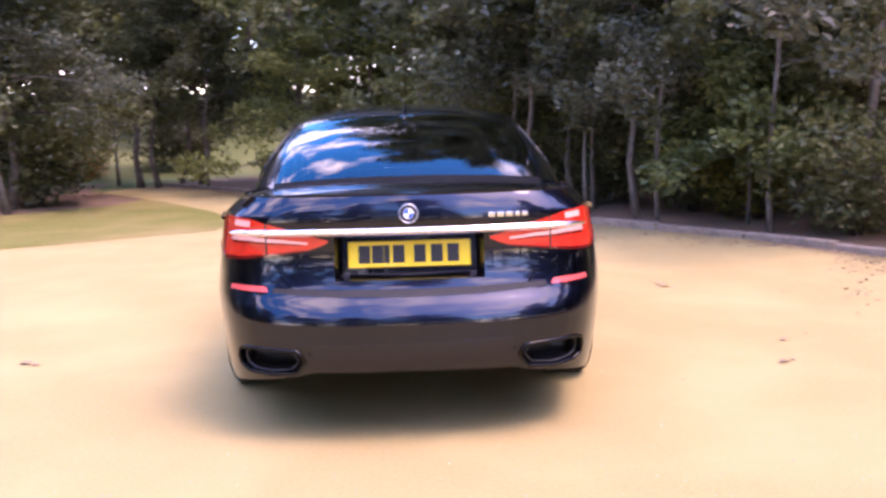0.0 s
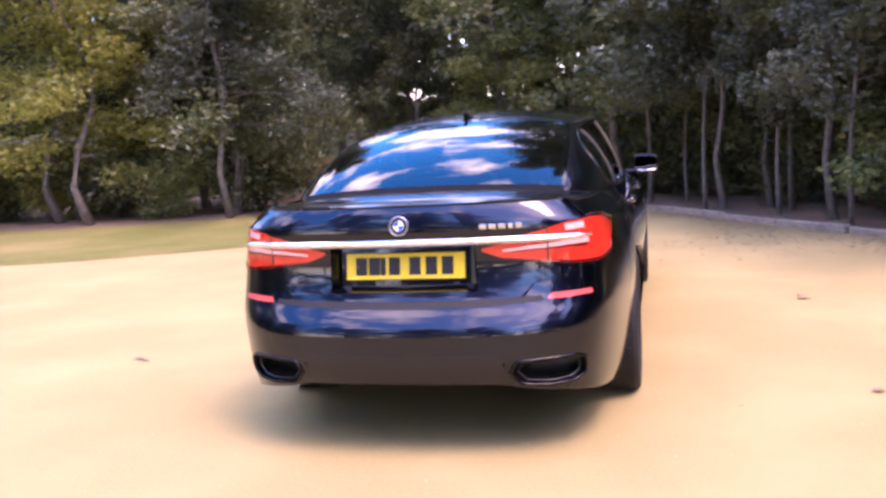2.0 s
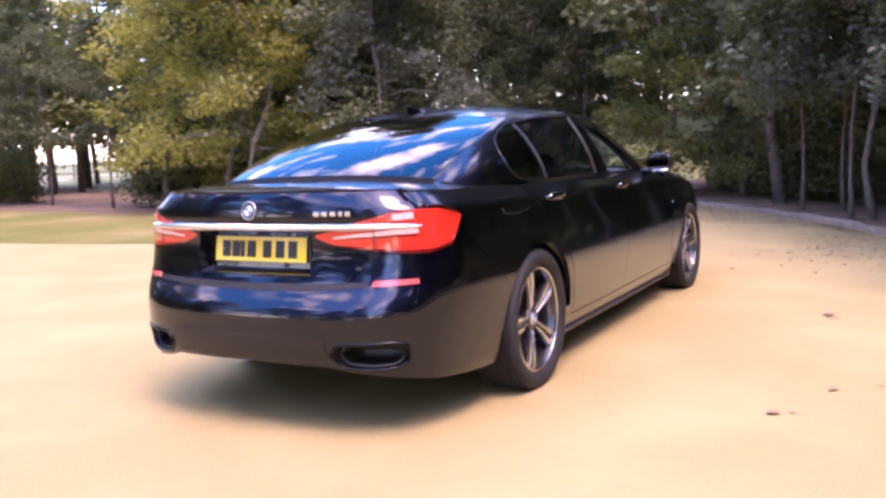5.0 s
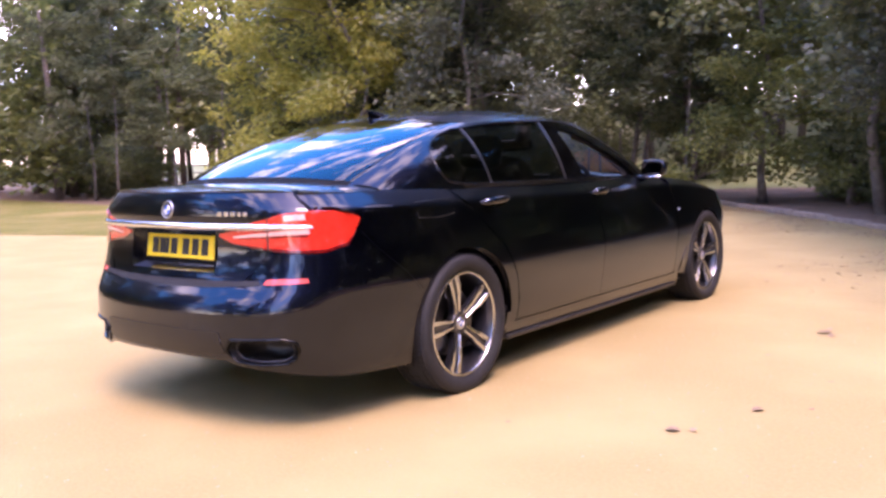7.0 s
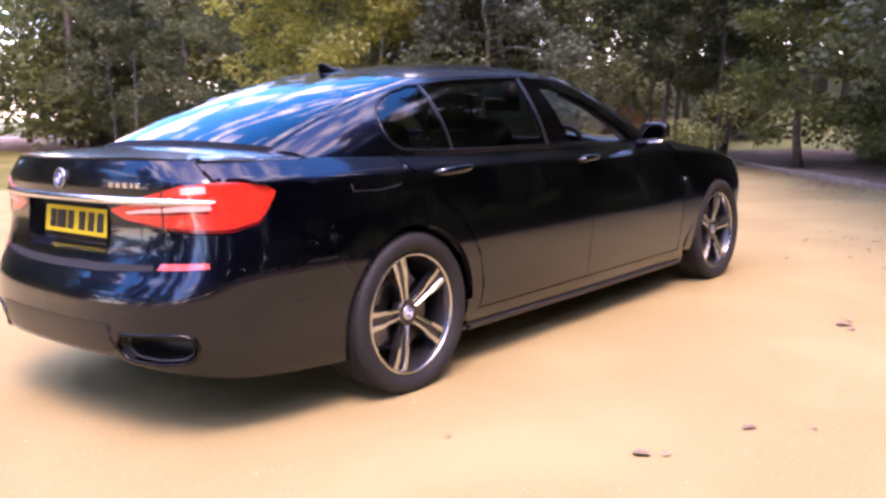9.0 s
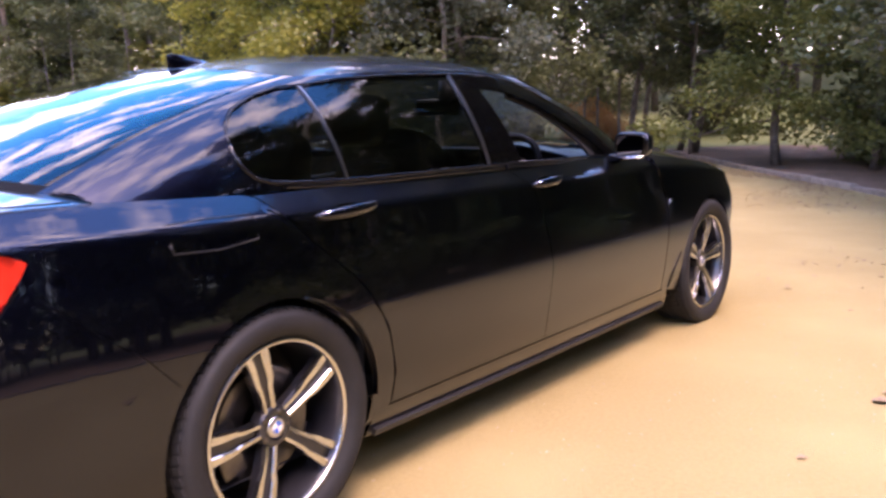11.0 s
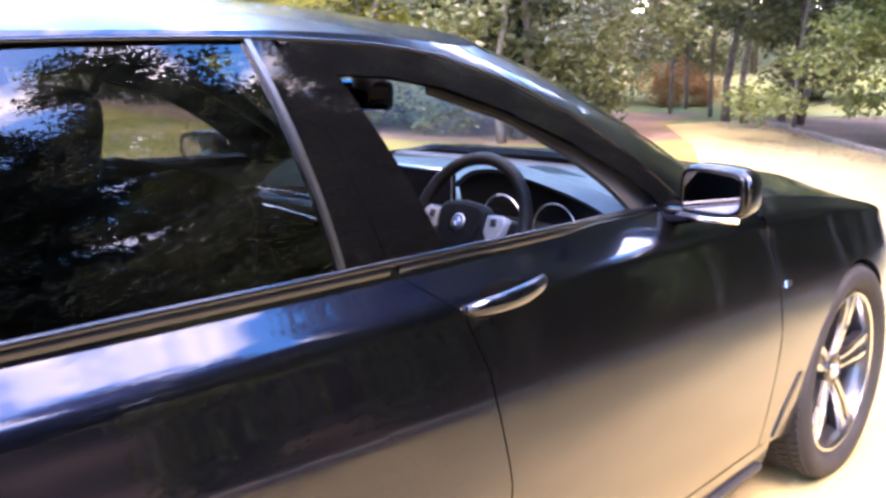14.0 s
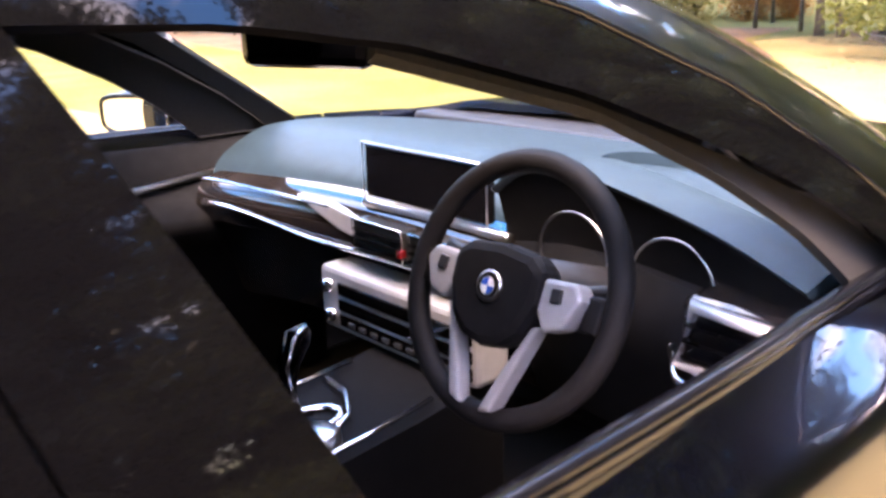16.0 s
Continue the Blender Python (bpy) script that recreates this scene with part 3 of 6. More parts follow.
# outline of the side windows
DLO_TOP = [(.055, 1.165), (.078, 1.220), (.13, 1.262), (.23, 1.302), (.345, 1.33), (.60, 1.357), (.9, 1.372), (1.2, 1.378), (1.45, 1.37), (1.62, 1.352), (1.80, 1.305), (2.0, 1.225), (2.18, 1.12), (2.30, 1.035), (2.345, 1.0)]
DLO_BOT = [(.055, 1.160), (.066, 1.10), (.10, 1.062), (.155, 1.046), (.30, 1.037), (.6, 1.03), (.9, 1.028), (1.2, 1.024), (1.45, 1.021), (1.65, 1.018), (1.8, 1.015), (2.0, 1.011), (2.15, 1.006), (2.28, 1.0), (2.345, .997)]
dt, db = polyline(cab(DLO_TOP), 120), polyline(cab(DLO_BOT), 120)


def stretch(line, y0, y1, n=40):
    ys = cabin(line[:, 0], line[:, 1])[:, 1]
    s = np.linspace(y0, y1, n)
    return np.stack([np.interp(s, ys, line[:, 0]), np.interp(s, ys, line[:, 1])], -1)


TOPZ, BOTZ = np.array(DLO_TOP), np.array(DLO_BOT)


def top_z(y):
    return np.interp(y, TOPZ[:, 0], TOPZ[:, 1])


def bot_z(y):
    return np.interp(y, BOTZ[:, 0], BOTZ[:, 1])


def flank_grid(lower, upper, n, m):
    """A stretch of the cabin's flank between two lines of (y, z)."""
    g = ruled(polyline(lower, n), polyline(upper, n), m)
    ck = cab(g.reshape(-1, 2)).reshape(n, m, 2)
    return cabin(ck[..., 0], ck[..., 1])


def window(yb0, yb1, yt0, yt1, n=18, m=8, drop=0.0):
    """Between two stations at the foot and two at the head of the side windows."""
    yb, yt = np.linspace(yb0, yb1, n), np.linspace(yt0, yt1, n)
    return [flank_grid(np.stack([yb, bot_z(yb)], -1), np.stack([yt, top_z(yt) - drop], -1), n, m)]


OPEN_TOP = [(1.312, 1.322), (1.45, 1.315), (1.58, 1.294), (1.75, 1.245), (1.95, 1.165), (2.10, 1.092), (2.20, 1.035), (2.235, 1.006)]
pair("rear_quarter_glass", window(.058, .449, .058, .414, 24), M_GLASS, car, depth=0, push=-.006)
pair("rear_door_glass", window(.456, 1.227, .421, 1.174, 30), M_GLASS, car, depth=0, push=-.006)
foot = np.linspace(1.462, 2.235, 20)
sheet("front_door_glass", [flank_grid(np.stack([foot, bot_z(foot)], -1), OPEN_TOP, 24, 10)], M_CLEAR, car, mirror="left", depth=0, push=-.008)
pair("quarter_divider", window(.449, .456, .414, .421, 4, 14), M_STRIP, car, depth=.012, push=.001)
pair("window_strip", window(1.228, 1.236, 1.175, 1.185, 4, 14), M_STRIP, car, depth=.012, push=.002)
pair("centre_post", window(1.237, 1.322, 1.186, 1.226, 6, 14), M_GLOSSBLACK, car, depth=.03)
pair("front_door_post", window(1.326, 1.462, 1.230, 1.312, 6, 14, .012), M_GLOSSBLACK, car, depth=.03)
head = np.array([(1.235, 1.374), (1.45, 1.366), (1.62, 1.348), (1.80, 1.302), (2.0, 1.222), (2.18, 1.118), (2.30, 1.034), (2.34, 1.004)])
pair("front_door_frame", [flank_grid(OPEN_TOP, head, 40, 6)], M_GLOSSBLACK, car, depth=.008)

# roof side rail and pillars around that outline
start = np.array([[2.45, k] for k in np.linspace(-.10, 1, 50)])
dlo_back = polyline(cab([(.42, 1.022), (.25, 1.03), (.14, 1.044), (.087, 1.065), (.060, 1.105), (.051, 1.163), (.074, 1.224), (.127, 1.267), (.23, 1.307), (.345, 1.335)]), 50)
c_pillar = ruled(start, dlo_back, 30)
top_rail = ruled(polyline(cab([(y, z + .005) for y, z in DLO_TOP[4:-3]]), 120), polyline(np.stack([np.linspace(2.46, 11.15, 120), np.ones(120)], -1), 120), 12)
waist = ruled(polyline(cab([(.40, .985), (1.0, .985), (1.6, .98), (2.40, .965)]), 80), polyline(cab([(.40, 1.027), (.6, 1.025), (.9, 1.022), (1.2, 1.018), (1.65, 1.012), (2.0, 1.005), (2.28, .995), (2.40, .985)]), 80), 5)
pillar_foot = polyline(cab([(1.82, 1.305), (2.0, 1.230), (2.18, 1.125), (2.30, 1.04), (2.36, .99)]), 40)
pillar_near = ruled(pillar_foot, polyline(np.array([[11.40, 1.0], [11.35, .5], [11.40, -.03]]), 40), 10)
pillar_far = ruled(pillar_foot, polyline(np.array([[11.15, 1.0], [10.95, .5], [10.80, -.03]]), 40), 10)
for sd, pillar in (("", pillar_near), ("left", pillar_far)):
    sheet("cabin_side_frame", [cabin(g[..., 0], g[..., 1]) for g in (c_pillar, top_rail, waist, pillar)], M_PAINT, car, mirror=sd, depth=.02)
    sheet("pillar_trim", [cabin(pillar[..., 0], pillar[..., 1])], M_CARPET, car, mirror=sd, push=-.022, depth=0)

pair("mirror_corner_trim", [flank_grid([(1.58, 1.305), (1.80, 1.240), (1.95, 1.160), (2.07, 1.080), (2.17, .992)], [(1.62, 1.355), (1.86, 1.290), (2.06, 1.195), (2.22, 1.10), (2.36, .992)], 24, 8)],
      M_CARPET, car, "black inner corner trim of the front window", push=-.030, depth=.012)
pair("rail_trim", [cabin(top_rail[..., 0], top_rail[..., 1])], M_CARPET, car, push=-.022, depth=0)

# bright moulding round the side windows
for s in (1, -1):
    for line, r in ((dt, .004), (db, .007)):
        p = cabin(line[:, 0], line[:, 1]) * np.array([s, 1, 1])
        v, f = tube(p.tolist(), r, 8)
        part("window_moulding", mesh_of("window_moulding", v, f, M_SEAL), M_SEAL, car)

# windscreen, rear screen, roof
g = on_cabin(np.array([[0, .03], [2.38, .03]]), np.array([[0, .955], [2.30, .955]]), 34, 20)
sheet("rear_screen", [g], M_GLASS, car, mirror="both", depth=0)
g = on_cabin(np.array([[0, .955], [2.30, .955], [2.45, .955]]), np.array([[0, 1.0], [2.30, 1.0], [2.45, 1.0]]), 34, 4)
g_b = on_cabin(np.array([[2.37, .03], [2.30, .955]]), np.array([[2.46, .03], [2.46, .955]]), 24, 4)
g_c = on_cabin(np.array([[0, -.03], [2.46, -.03]]), np.array([[0, .03], [2.46, .03]]), 34, 4)
sheet("rear_screen_surround", [g, g_b], M_GLOSSBLACK, car, mirror="both", depth=.01)
sheet("rear_screen_seal", [g_c], M_RECESS, car, mirror="both", depth=.01)
g = on_cabin(np.array([[11.42, .0], [14, .0]]), np.array([[11.42, .97], [14, .97]]), 44, 22)
g_b = on_cabin(np.array([[10.83, .0], [14, .0]]), np.array([[11.17, .97], [14, .97]]), 44, 22)
sheet("windscreen", [g, g_b * np.array([-1, 1, 1])], M_CLEAR, car, depth=0)
ROOF_Z = Curve1([.34, .55, .8, 1.1, 1.4, 1.7, 1.95], [1.405, 1.436, 1.460, 1.474, 1.472, 1.453, 1.420], fair=True)
cs = np.linspace(0, NG, 150)
yt = np.interp(cs, [0, 2, 3, 4, 11, 12, 14], [.34, .37, .47, .6, 1.72, 1.84, 1.95])
w = np.linspace(0, 1, 26)
e = TOP_C(cs)
roof = np.zeros((150, 26, 3))
for j, q in enumerate(w):
    roof[:, j, 0] = e[:, 0] * (1 - q)
    roof[:, j, 1] = e[:, 1] * (1 - q) + yt * q
    roof[:, j, 2] = e[:, 2] + (ROOF_Z(yt) - e[:, 2]) * (1 - (1 - q) ** 2.3)
sheet("roof", [roof], M_PAINT, car, mirror="both", depth=0)
head = roof.copy()
head[..., 2] -= .035
head[..., 0] *= .97
sheet("headlining", [head], M_CARPET, car, mirror="both", depth=0)

# dark inner shell behind the joints, floor pan
shell = []
for y0, y1, z0, z1 in ((-.9, -.40, .25, 1.0), (-.40, .45, .74, 1.0), (.45, 2.78, .19, .99), (2.78, 3.62, .74, .9)):
    g = on_body(side([(y, z0) for y in np.linspace(y0, y1, 12)]), side([(y, z1 - max(0, (y - 2.6) * .16)) for y in np.linspace(y0, y1, 12)]), 30, 16)
    shell.append(g)
shell.append(on_body(back([(0, .45), (.78, .45)]), back([(0, .64), (.78, .70)]), 30, 8))
sheet("inner_shell", shell, M_SHELL, car, mirror="both", push=-.016, depth=0)
bm = bmesh.new()
box(bm, -.70, .70, -.62, 3.7, .225, .25)
part("floor_pan", bm, M_SHELL, car)
for y in (REAR_AXLE, AXLE):
    for q in (1, -1):
        v, f = lathe([(q * .52, .42), (q * .845, .42)], 32)
        part("wheel_arch_liner", mesh_of("wheel_arch_liner", [(a, b + y, max(c + WHEEL_Z, .2)) for a, b, c in v], f, M_PLASTIC), M_PLASTIC, car)
bm = bmesh.new()
box(bm, -.66, .66, 2.74, 2.90, .93, .985)
part("cowl", bm, M_PLASTIC, car, bevel=.01)

# ---- wheels ----
def wheel():
    """A right-hand wheel about its own middle; x points outwards."""
    w = new("wheel")
    w.parent = car
    tread = [(-.118, .30), (-.125, .33), (-.118, .344), (-.10, .350), (-.06, .352), (.06, .352), (.098, .350), (.116, .344), (.124, .332), (.126, .31), (.118, .285), (.100, .271), (.094, .266),
             (-.094, .266), (-.11, .275)]
    v, f = lathe(tread, 72, closed=True)
    tyre = part("tyre", mesh_of("tyre", v, f, M_TYRE), M_TYRE, w)
    grooves = bmesh.new()
    for k in range(72):
        a = 2 * math.pi * k / 72
        for x in (-.085, -.045, 0, .045, .085):
            m = pose(x, 0, 0) @ Matrix.Rotation(a + (.03 if abs(x) == .045 else 0), 4, "X") @ pose(0, 0, .3515, 0, 0, 18 if x > 0 else -18)
            box(grooves, -.016, .016, -.011, .011, -.004, .004, m)
    part("tread_block", grooves, M_TYRE, w)
    barrel = [(.092, .268), (.104, .266), (.104, .258), (.092, .252), (.06, .240), (-.08, .232), (-.09, .24)]
    v, f = lathe(barrel, 72)
    rim = part("rim", mesh_of("rim", v, f, M_RIMDARK), M_RIMDARK, w)
    v, f = lathe([(.1045, .2665), (.107, .262), (.106, .256), (.101, .2535)], 72)
    part("rim_flange", mesh_of("rim_flange", v, f, M_RIMFACE), M_RIMFACE, w, "machined silver rim edge")
    v, f = lathe([(.02, .17), (.02, .08), (.012, .08), (-.012, .17), (.02, .17)], 48)
    part("brake_disc", mesh_of("brake_disc", v, f, M_BRAKE), M_BRAKE, w)
    bm = bmesh.new()
    box(bm, -.03, .035, -.19, -.10, -.085, .085)
    part("brake_caliper", bm, M_BRAKE, w, bevel=.012)
    v, f = lathe([(-.09, .235), (-.088, .02)], 48)
    part("wheel_back", mesh_of("wheel_back", v, f, M_SHELL), M_SHELL, w)
    # five double spokes: a dark body with a machined bar at each edge
    for k in range(5):
        turn = Matrix.Rotation(2 * math.pi * k / 5, 4, "X")
        bm = bmesh.new()
        rows = [(.045, .023, .070), (.09, .0235, .080), (.135, .027, .087), (.155, .034, .090), (.21, .039, .095), (.252, .044, .094)]
        ring = []
        for r, half, x in rows:
            ring.append([bm.verts.new(turn @ Vector(q)) for q in ((x - .012, -half, r), (x - .012, half, r), (x - .05, half * .8, r), (x - .05, -half * .8, r))])
        for a, b in zip(ring, ring[1:]):
            for i in range(4):
                bm.faces.new((a[i], a[(i + 1) % 4], b[(i + 1) % 4], b[i]))
        bm.faces.new(ring[0])
        bm.faces.new(ring[-1][::-1])
        part("spoke", bm, M_RIMDARK, w)
        for s in (-1, 1):
            bm = bmesh.new()
            ring = []
            for r, half, x in rows:
                o, i_ = half * 1.02, half * (.32 if r < .06 else .40 if r < .15 else .44 if r < .2 else .36)
                q = [(x - .016, s * o, r), (x, s * (o - .002), r), (x + .001, s * (i_ + .004), r), (x - .004, s * i_, r), (x - .016, s * i_, r)]
                ring.append([bm.verts.new(turn @ Vector(t)) for t in q])
            for a, b in zip(ring, ring[1:]):
                for i in range(5):
                    bm.faces.new((a[i], a[(i + 1) % 5], b[(i + 1) % 5], b[i]))
            bm.faces.new(ring[0])
            bm.faces.new(ring[-1][::-1])
            part("spoke_face", bm, M_RIMFACE, w, "machined silver spoke face")
    v, f = lathe([(.03, .062), (.066, .062), (.074, .056), (.076, .034), (.072, .033)], 40)
    part("hub", mesh_of("hub", v, f, M_RIMDARK), M_RIMDARK, w)
    for k in range(5):
        a = 2 * math.pi * (k + .5) / 5
        v, f = lathe([(.055, .010), (.073, .010), (.076, .007), (.076, .0005)], 12)
        part("wheel_bolt", mesh_of("wheel_bolt", [(x, y + .047 * math.sin(a), z + .047 * math.cos(a)) for x, y, z in v], f, M_BRAKE), M_BRAKE, w)
    v, f = lathe([(.066, .033), (.078, .032), (.080, .024), (.080, .0005)], 32)
    cap = part("hub_cap", mesh_of("hub_cap", v, f, M_SATIN), M_SATIN, w, "round badge cap")
    for q, mat in ((0, M_BLUE), (1, M_WHITE), (2, M_BLUE), (3, M_WHITE)):
        bm = bmesh.new()
        pts = [bm.verts.new((.0812, 0, 0))] + [bm.verts.new((.0812, .019 * math.cos(a), .019 * math.sin(a))) for a in np.linspace(q * math.pi / 2, (q + 1) * math.pi / 2, 7)]
        bm.faces.new(pts)
        part("badge_quarter", bm, mat, w)
    return w


wheel_1 = wheel()
wheel_1.matrix_basis = pose(.812, REAR_AXLE, WHEEL_Z, 17, 0, 0)
copy_thing(wheel_1, pose(.812, AXLE, WHEEL_Z, -8, 0, 0))
copy_thing(wheel_1, pose(-.812, REAR_AXLE, WHEEL_Z, 0, 0, 180))
copy_thing(wheel_1, pose(-.812, AXLE, WHEEL_Z, 0, 0, 180))

# ---- tail of the car ----
def corner(points):
    """(x, z) on the tail, or (y, z) on the flank where the first number is given as a pair ('y', value)."""
    out = []
    for a, z in points:
        out.append(by_y(a[1], z)[None] if isinstance(a, tuple) else by_x(a, z)[None])
    return np.concatenate(out)


LAMP_LOW = [(.340, .862), (.42, .828), (.60, .805), (.72, .792), (("y", -.80), .790), (("y", -.70), .815), (("y", -.632), .905), (("y", -.622), .925)]
LAMP_TOP = [(.340, .872), (.45, .899), (.53, .925), (.67, .963), (("y", -.82), .972), (("y", -.74), .968), (("y", -.66), .952), (("y", -.622), .932)]
lo, hi = polyline(corner(LAMP_LOW), 60), polyline(corner(LAMP_TOP), 60)


def between(a, b, w0, w1, i0=0, i1=60, m=8):
    """The share w0 to w1 of the lamp from its lower to its upper edge, between two stations."""
    p, q = a[i0:i1], b[i0:i1]
    g = ruled(p + (q - p) * w0, p + (q - p) * w1, m)
    return body(g[..., 0], g[..., 1])


for sd in ("", "left"):
    lamp = sheet("tail_lamp", [between(lo, hi, 0, 1, m=18)], M_RED, car, "glossy red wrap-around tail lamp", sd, push=.004, depth=.02)
    sheet("lamp_band", [between(lo, hi, .01, .07, 3, 56, 5)], M_REDDARK, lamp, "", sd, push=.0065, depth=.004)
    sheet("lamp_band", [between(lo, hi, .395, .44, 7, 38, 5)], M_REDDARK, lamp, "", sd, push=.0065, depth=.004)
    sheet("lamp_lens", [between(lo, hi, .80, .95, 27, 38, 5)], M_PALEPINK, lamp, "pale pink upper lens", sd, push=.0065, depth=.004)
    sheet("lamp_lens", [between(lo, hi, .455, .57, 5, 39, 5)], M_PALEPINK, lamp, "pale pink lens band", sd, push=.0065, depth=.004)
    sheet("lamp_joint", [on_body(back([(.600, .803), (.600, .945)]), back([(.606, .803), (.606, .945)]), 16, 3)], M_INK, lamp, "", sd, push=.0068, depth=.003)
    sheet("rear_reflector", [on_body(back([(.60, .658), (.68, .660), (.775, .666)]), back([(.612, .680), (.68, .683), (.768, .685)]), 20, 5)], M_PINK, car, "slim red reflector", sd, push=.003, depth=.008)
bar = on_body(back([(0, .888), (.50, .889), (.72, .892), (.765, .895)]), back([(0, .919), (.50, .918), (.72, .915), (.765, .908)]), 60, 8)
bar_n = outward(bar, grid_normals(bar))
bar = bar + bar_n * (.007 + .010 * np.sin(np.linspace(0, math.pi, 8)))[None, :, None]
sheet("chrome_bar", [bar], M_CHROME, car, "chrome trim bar", "both", depth=.014)

# number plate with its characters as plain bars
bm = bmesh.new()
tilt = Matrix.Translation((0, -.9605, .802)) @ Matrix.Rotation(radians(-9), 4, "X")
box(bm, -.26, .26, -.004, .004, -.0555, .0555, tilt)
plate = part("number_plate", bm, M_PLATE, car, "yellow number plate with dark bars", bevel=.003)
for x in (-.192, -.135, -.096, -.046, .044, .116, .186):
    bm = bmesh.new()
    wide = .012 if abs(x + .096) < .01 else .025
    box(bm, x - wide, x + wide, -.0052, -.0040, -.038, .038, tilt)
    part("plate_bar", bm, M_INK, plate, "black bar")
for x in (-.21, .21):
    v, f = lathe([(-.0065, .0055), (-.0045, .0065), (-.003, .0065)], 12, "y")
    part("plate_screw", mesh_of("plate_screw", [tilt @ Vector((a + x, b, c + .0)) for a, b, c in v], f, M_PLATE), M_PLATE, plate)


def roundel(parent, m, r, name="badge"):
    """A round enamel badge: silver rim, black ring, four quarters in blue and white. Its face looks along -y."""
    v, f = lathe([(0, r), (-.004, r), (-.006, r * .95), (-.006, r * .90), (-.004, r * .89), (-.004, 1e-4)], 40, "y")
    b = part(name, mesh_of(name, [m @ Vector(q) for q in v], f, M_SATIN), M_SATIN, parent, "round blue and white badge with a black ring")
    for q in range(4):
        bm = bmesh.new()
        a = np.linspace(q * math.pi / 2, (q + 1) * math.pi / 2, 9)
        bm.faces.new([bm.verts.new(m @ Vector((0, -.0052, 0)))] + [bm.verts.new(m @ Vector((r * .52 * math.cos(k), -.0052, r * .52 * math.sin(k)))) for k in a])
        part("badge_quarter", bm, M_BLUE if q % 2 else M_WHITE, b)
    v, f = lathe([(-.0048, r * .56), (-.0048, r * .88)], 40, "y")
    part("badge_ring", mesh_of("badge_ring", [m @ Vector(q) for q in v], f, M_INK), M_INK, b)
    v, f = lathe([(-.0056, r * .52), (-.0056, r * .57)], 40, "y")
    part("badge_line", mesh_of("badge_line", [m @ Vector(q) for q in v], f, M_SATIN), M_SATIN, b)
    return b


roundel(car, pose(0, -1.019, .978, -8, 0, 0), .041)
# model lettering as plain bright bars
for x, w in ((.335, .030), (.373, .030), (.411, .030), (.452, .020), (.480, .026)):
    o = body(*by_x(x + w / 2, .962)[None].T)[0]
    bm = bmesh.new()
    box(bm, o[0] - w / 2, o[0] + w / 2, o[1] - .005, o[1] + .003, o[2] - .010, o[2] + .010)
    part("boot_lettering", bm, M_CHROME, car, "small chrome bar", bevel=.002)

# bumper insert, exhaust trims
g = on_body(back([(0, .340), (.40, .342), (.44, .360), (.42, .40)]), back([(0, .455), (.38, .455), (.42, .452), (.425, .43)]), 40, 8)
sheet("bumper_insert", [g], M_INSERT, car, "dark grey lower bumper insert", "both", push=.004, depth=.01)
for sd, side_name in ((1, ""), (-1, "left")):
    cav = on_body(back(EXH_LOW), back(EXH_TOP), 40, 8)
    loop = np.concatenate([cav[:, 0], cav[::-1, -1]])
    mid = loop.mean(0)
    into = np.array([-.10, 1.0, .02])
    verts, faces, n = [], [], len(loop)
    for scale, deep in ((1.04, -.004), (.94, .03), (.84, .09), (.78, .15)):
        verts += [tuple((mid + (q - mid) * scale + into * deep) * np.array([sd, 1, 1])) for q in loop]
    for k in range(3):
        faces += [(k * n + i, k * n + (i + 1) % n, (k + 1) * n + (i + 1) % n, (k + 1) * n + i) for i in range(n)]
    faces.append(tuple(3 * n + i for i in range(n)))
    ex = part("exhaust_outlet", mesh_of("exhaust_outlet", verts, faces, M_INK), M_INK, car, "black exhaust outlet in a dark frame")
    nrm = np.array([.25, -1.0, -.05]) / 1.03
    for r, grow, off, mat, nm in ((.008, 1.03, .000, M_GLOSSBLACK, "exhaust_frame"), (.005, .82, -.02, M_GREYTRIM, "tailpipe")):
        pts = [tuple((mid + (q - mid) * grow + nrm * off) * np.array([sd, 1, 1])) for q in loop[::2]]
        v, f = tube(pts, r, 8, closed=True)
        part(nm, mesh_of(nm, v, f, mat), mat, ex)
# flat dark sheet in place of the shade between boot lid and bumper
sheet("boot_lower_gap", [on_body(back([(0, .634), (.30, .638), (.585, .655)]), back([(0, .664), (.30, .667), (.575, .674)]), 40, 5)], M_SHELL, car, "dark sheet standing in for the shade under the boot lid", "both", push=.002, depth=.006)

# shut lines of the boot lid and the fuel flap, drawn as fine dark gaps
def gap(points, r, name="panel_gap"):
    v, f = tube(points, r, 6)
    return part(name, mesh_of(name, v, f, M_INK), M_INK, car)


for sd in (1, -1):
    pts = [deck_place(float(x) - .035, float(y)) for x, y, _ in FLANK[::3] if y < -.42]
    gap([(a * sd, b, c + .0006) for a, b, c in pts], .0022)
flap = body(*by_y(np.array([-.265, -.262, -.14, 0.0, .012, .008, -.12, -.26, -.268]), np.array([.925, .975, .978, .975, .962, .908, .895, .901, .925])).T)
gap(flap.tolist(), .0022, "fuel_flap_gap")

# roof aerial
bm = bmesh.new()
rows = [(0, .040, .0), (.03, .034, .012), (.09, .024, .034), (.14, .014, .048), (.165, .006, .046)]
fin = []
for y, w_, h_ in rows:
    b0 = float(ROOF_Z(.55 - y)) - .004
    fin.append([bm.verts.new((s * w_, .55 - y, b0)) for s in (-1, 1)] + [bm.verts.new((s * w_ * .25, .55 - y * 1.05, b0 + h_ + .004)) for s in (1, -1)])
for a, b_ in zip(fin, fin[1:]):
    for i in range(4):
        bm.faces.new((a[i], a[(i + 1) % 4], b_[(i + 1) % 4], b_[i]))
bm.faces.new(fin[0])
bm.faces.new(fin[-1][::-1])
part("roof_aerial", bm, M_PAINT, car, smooth=True, bevel=.004)

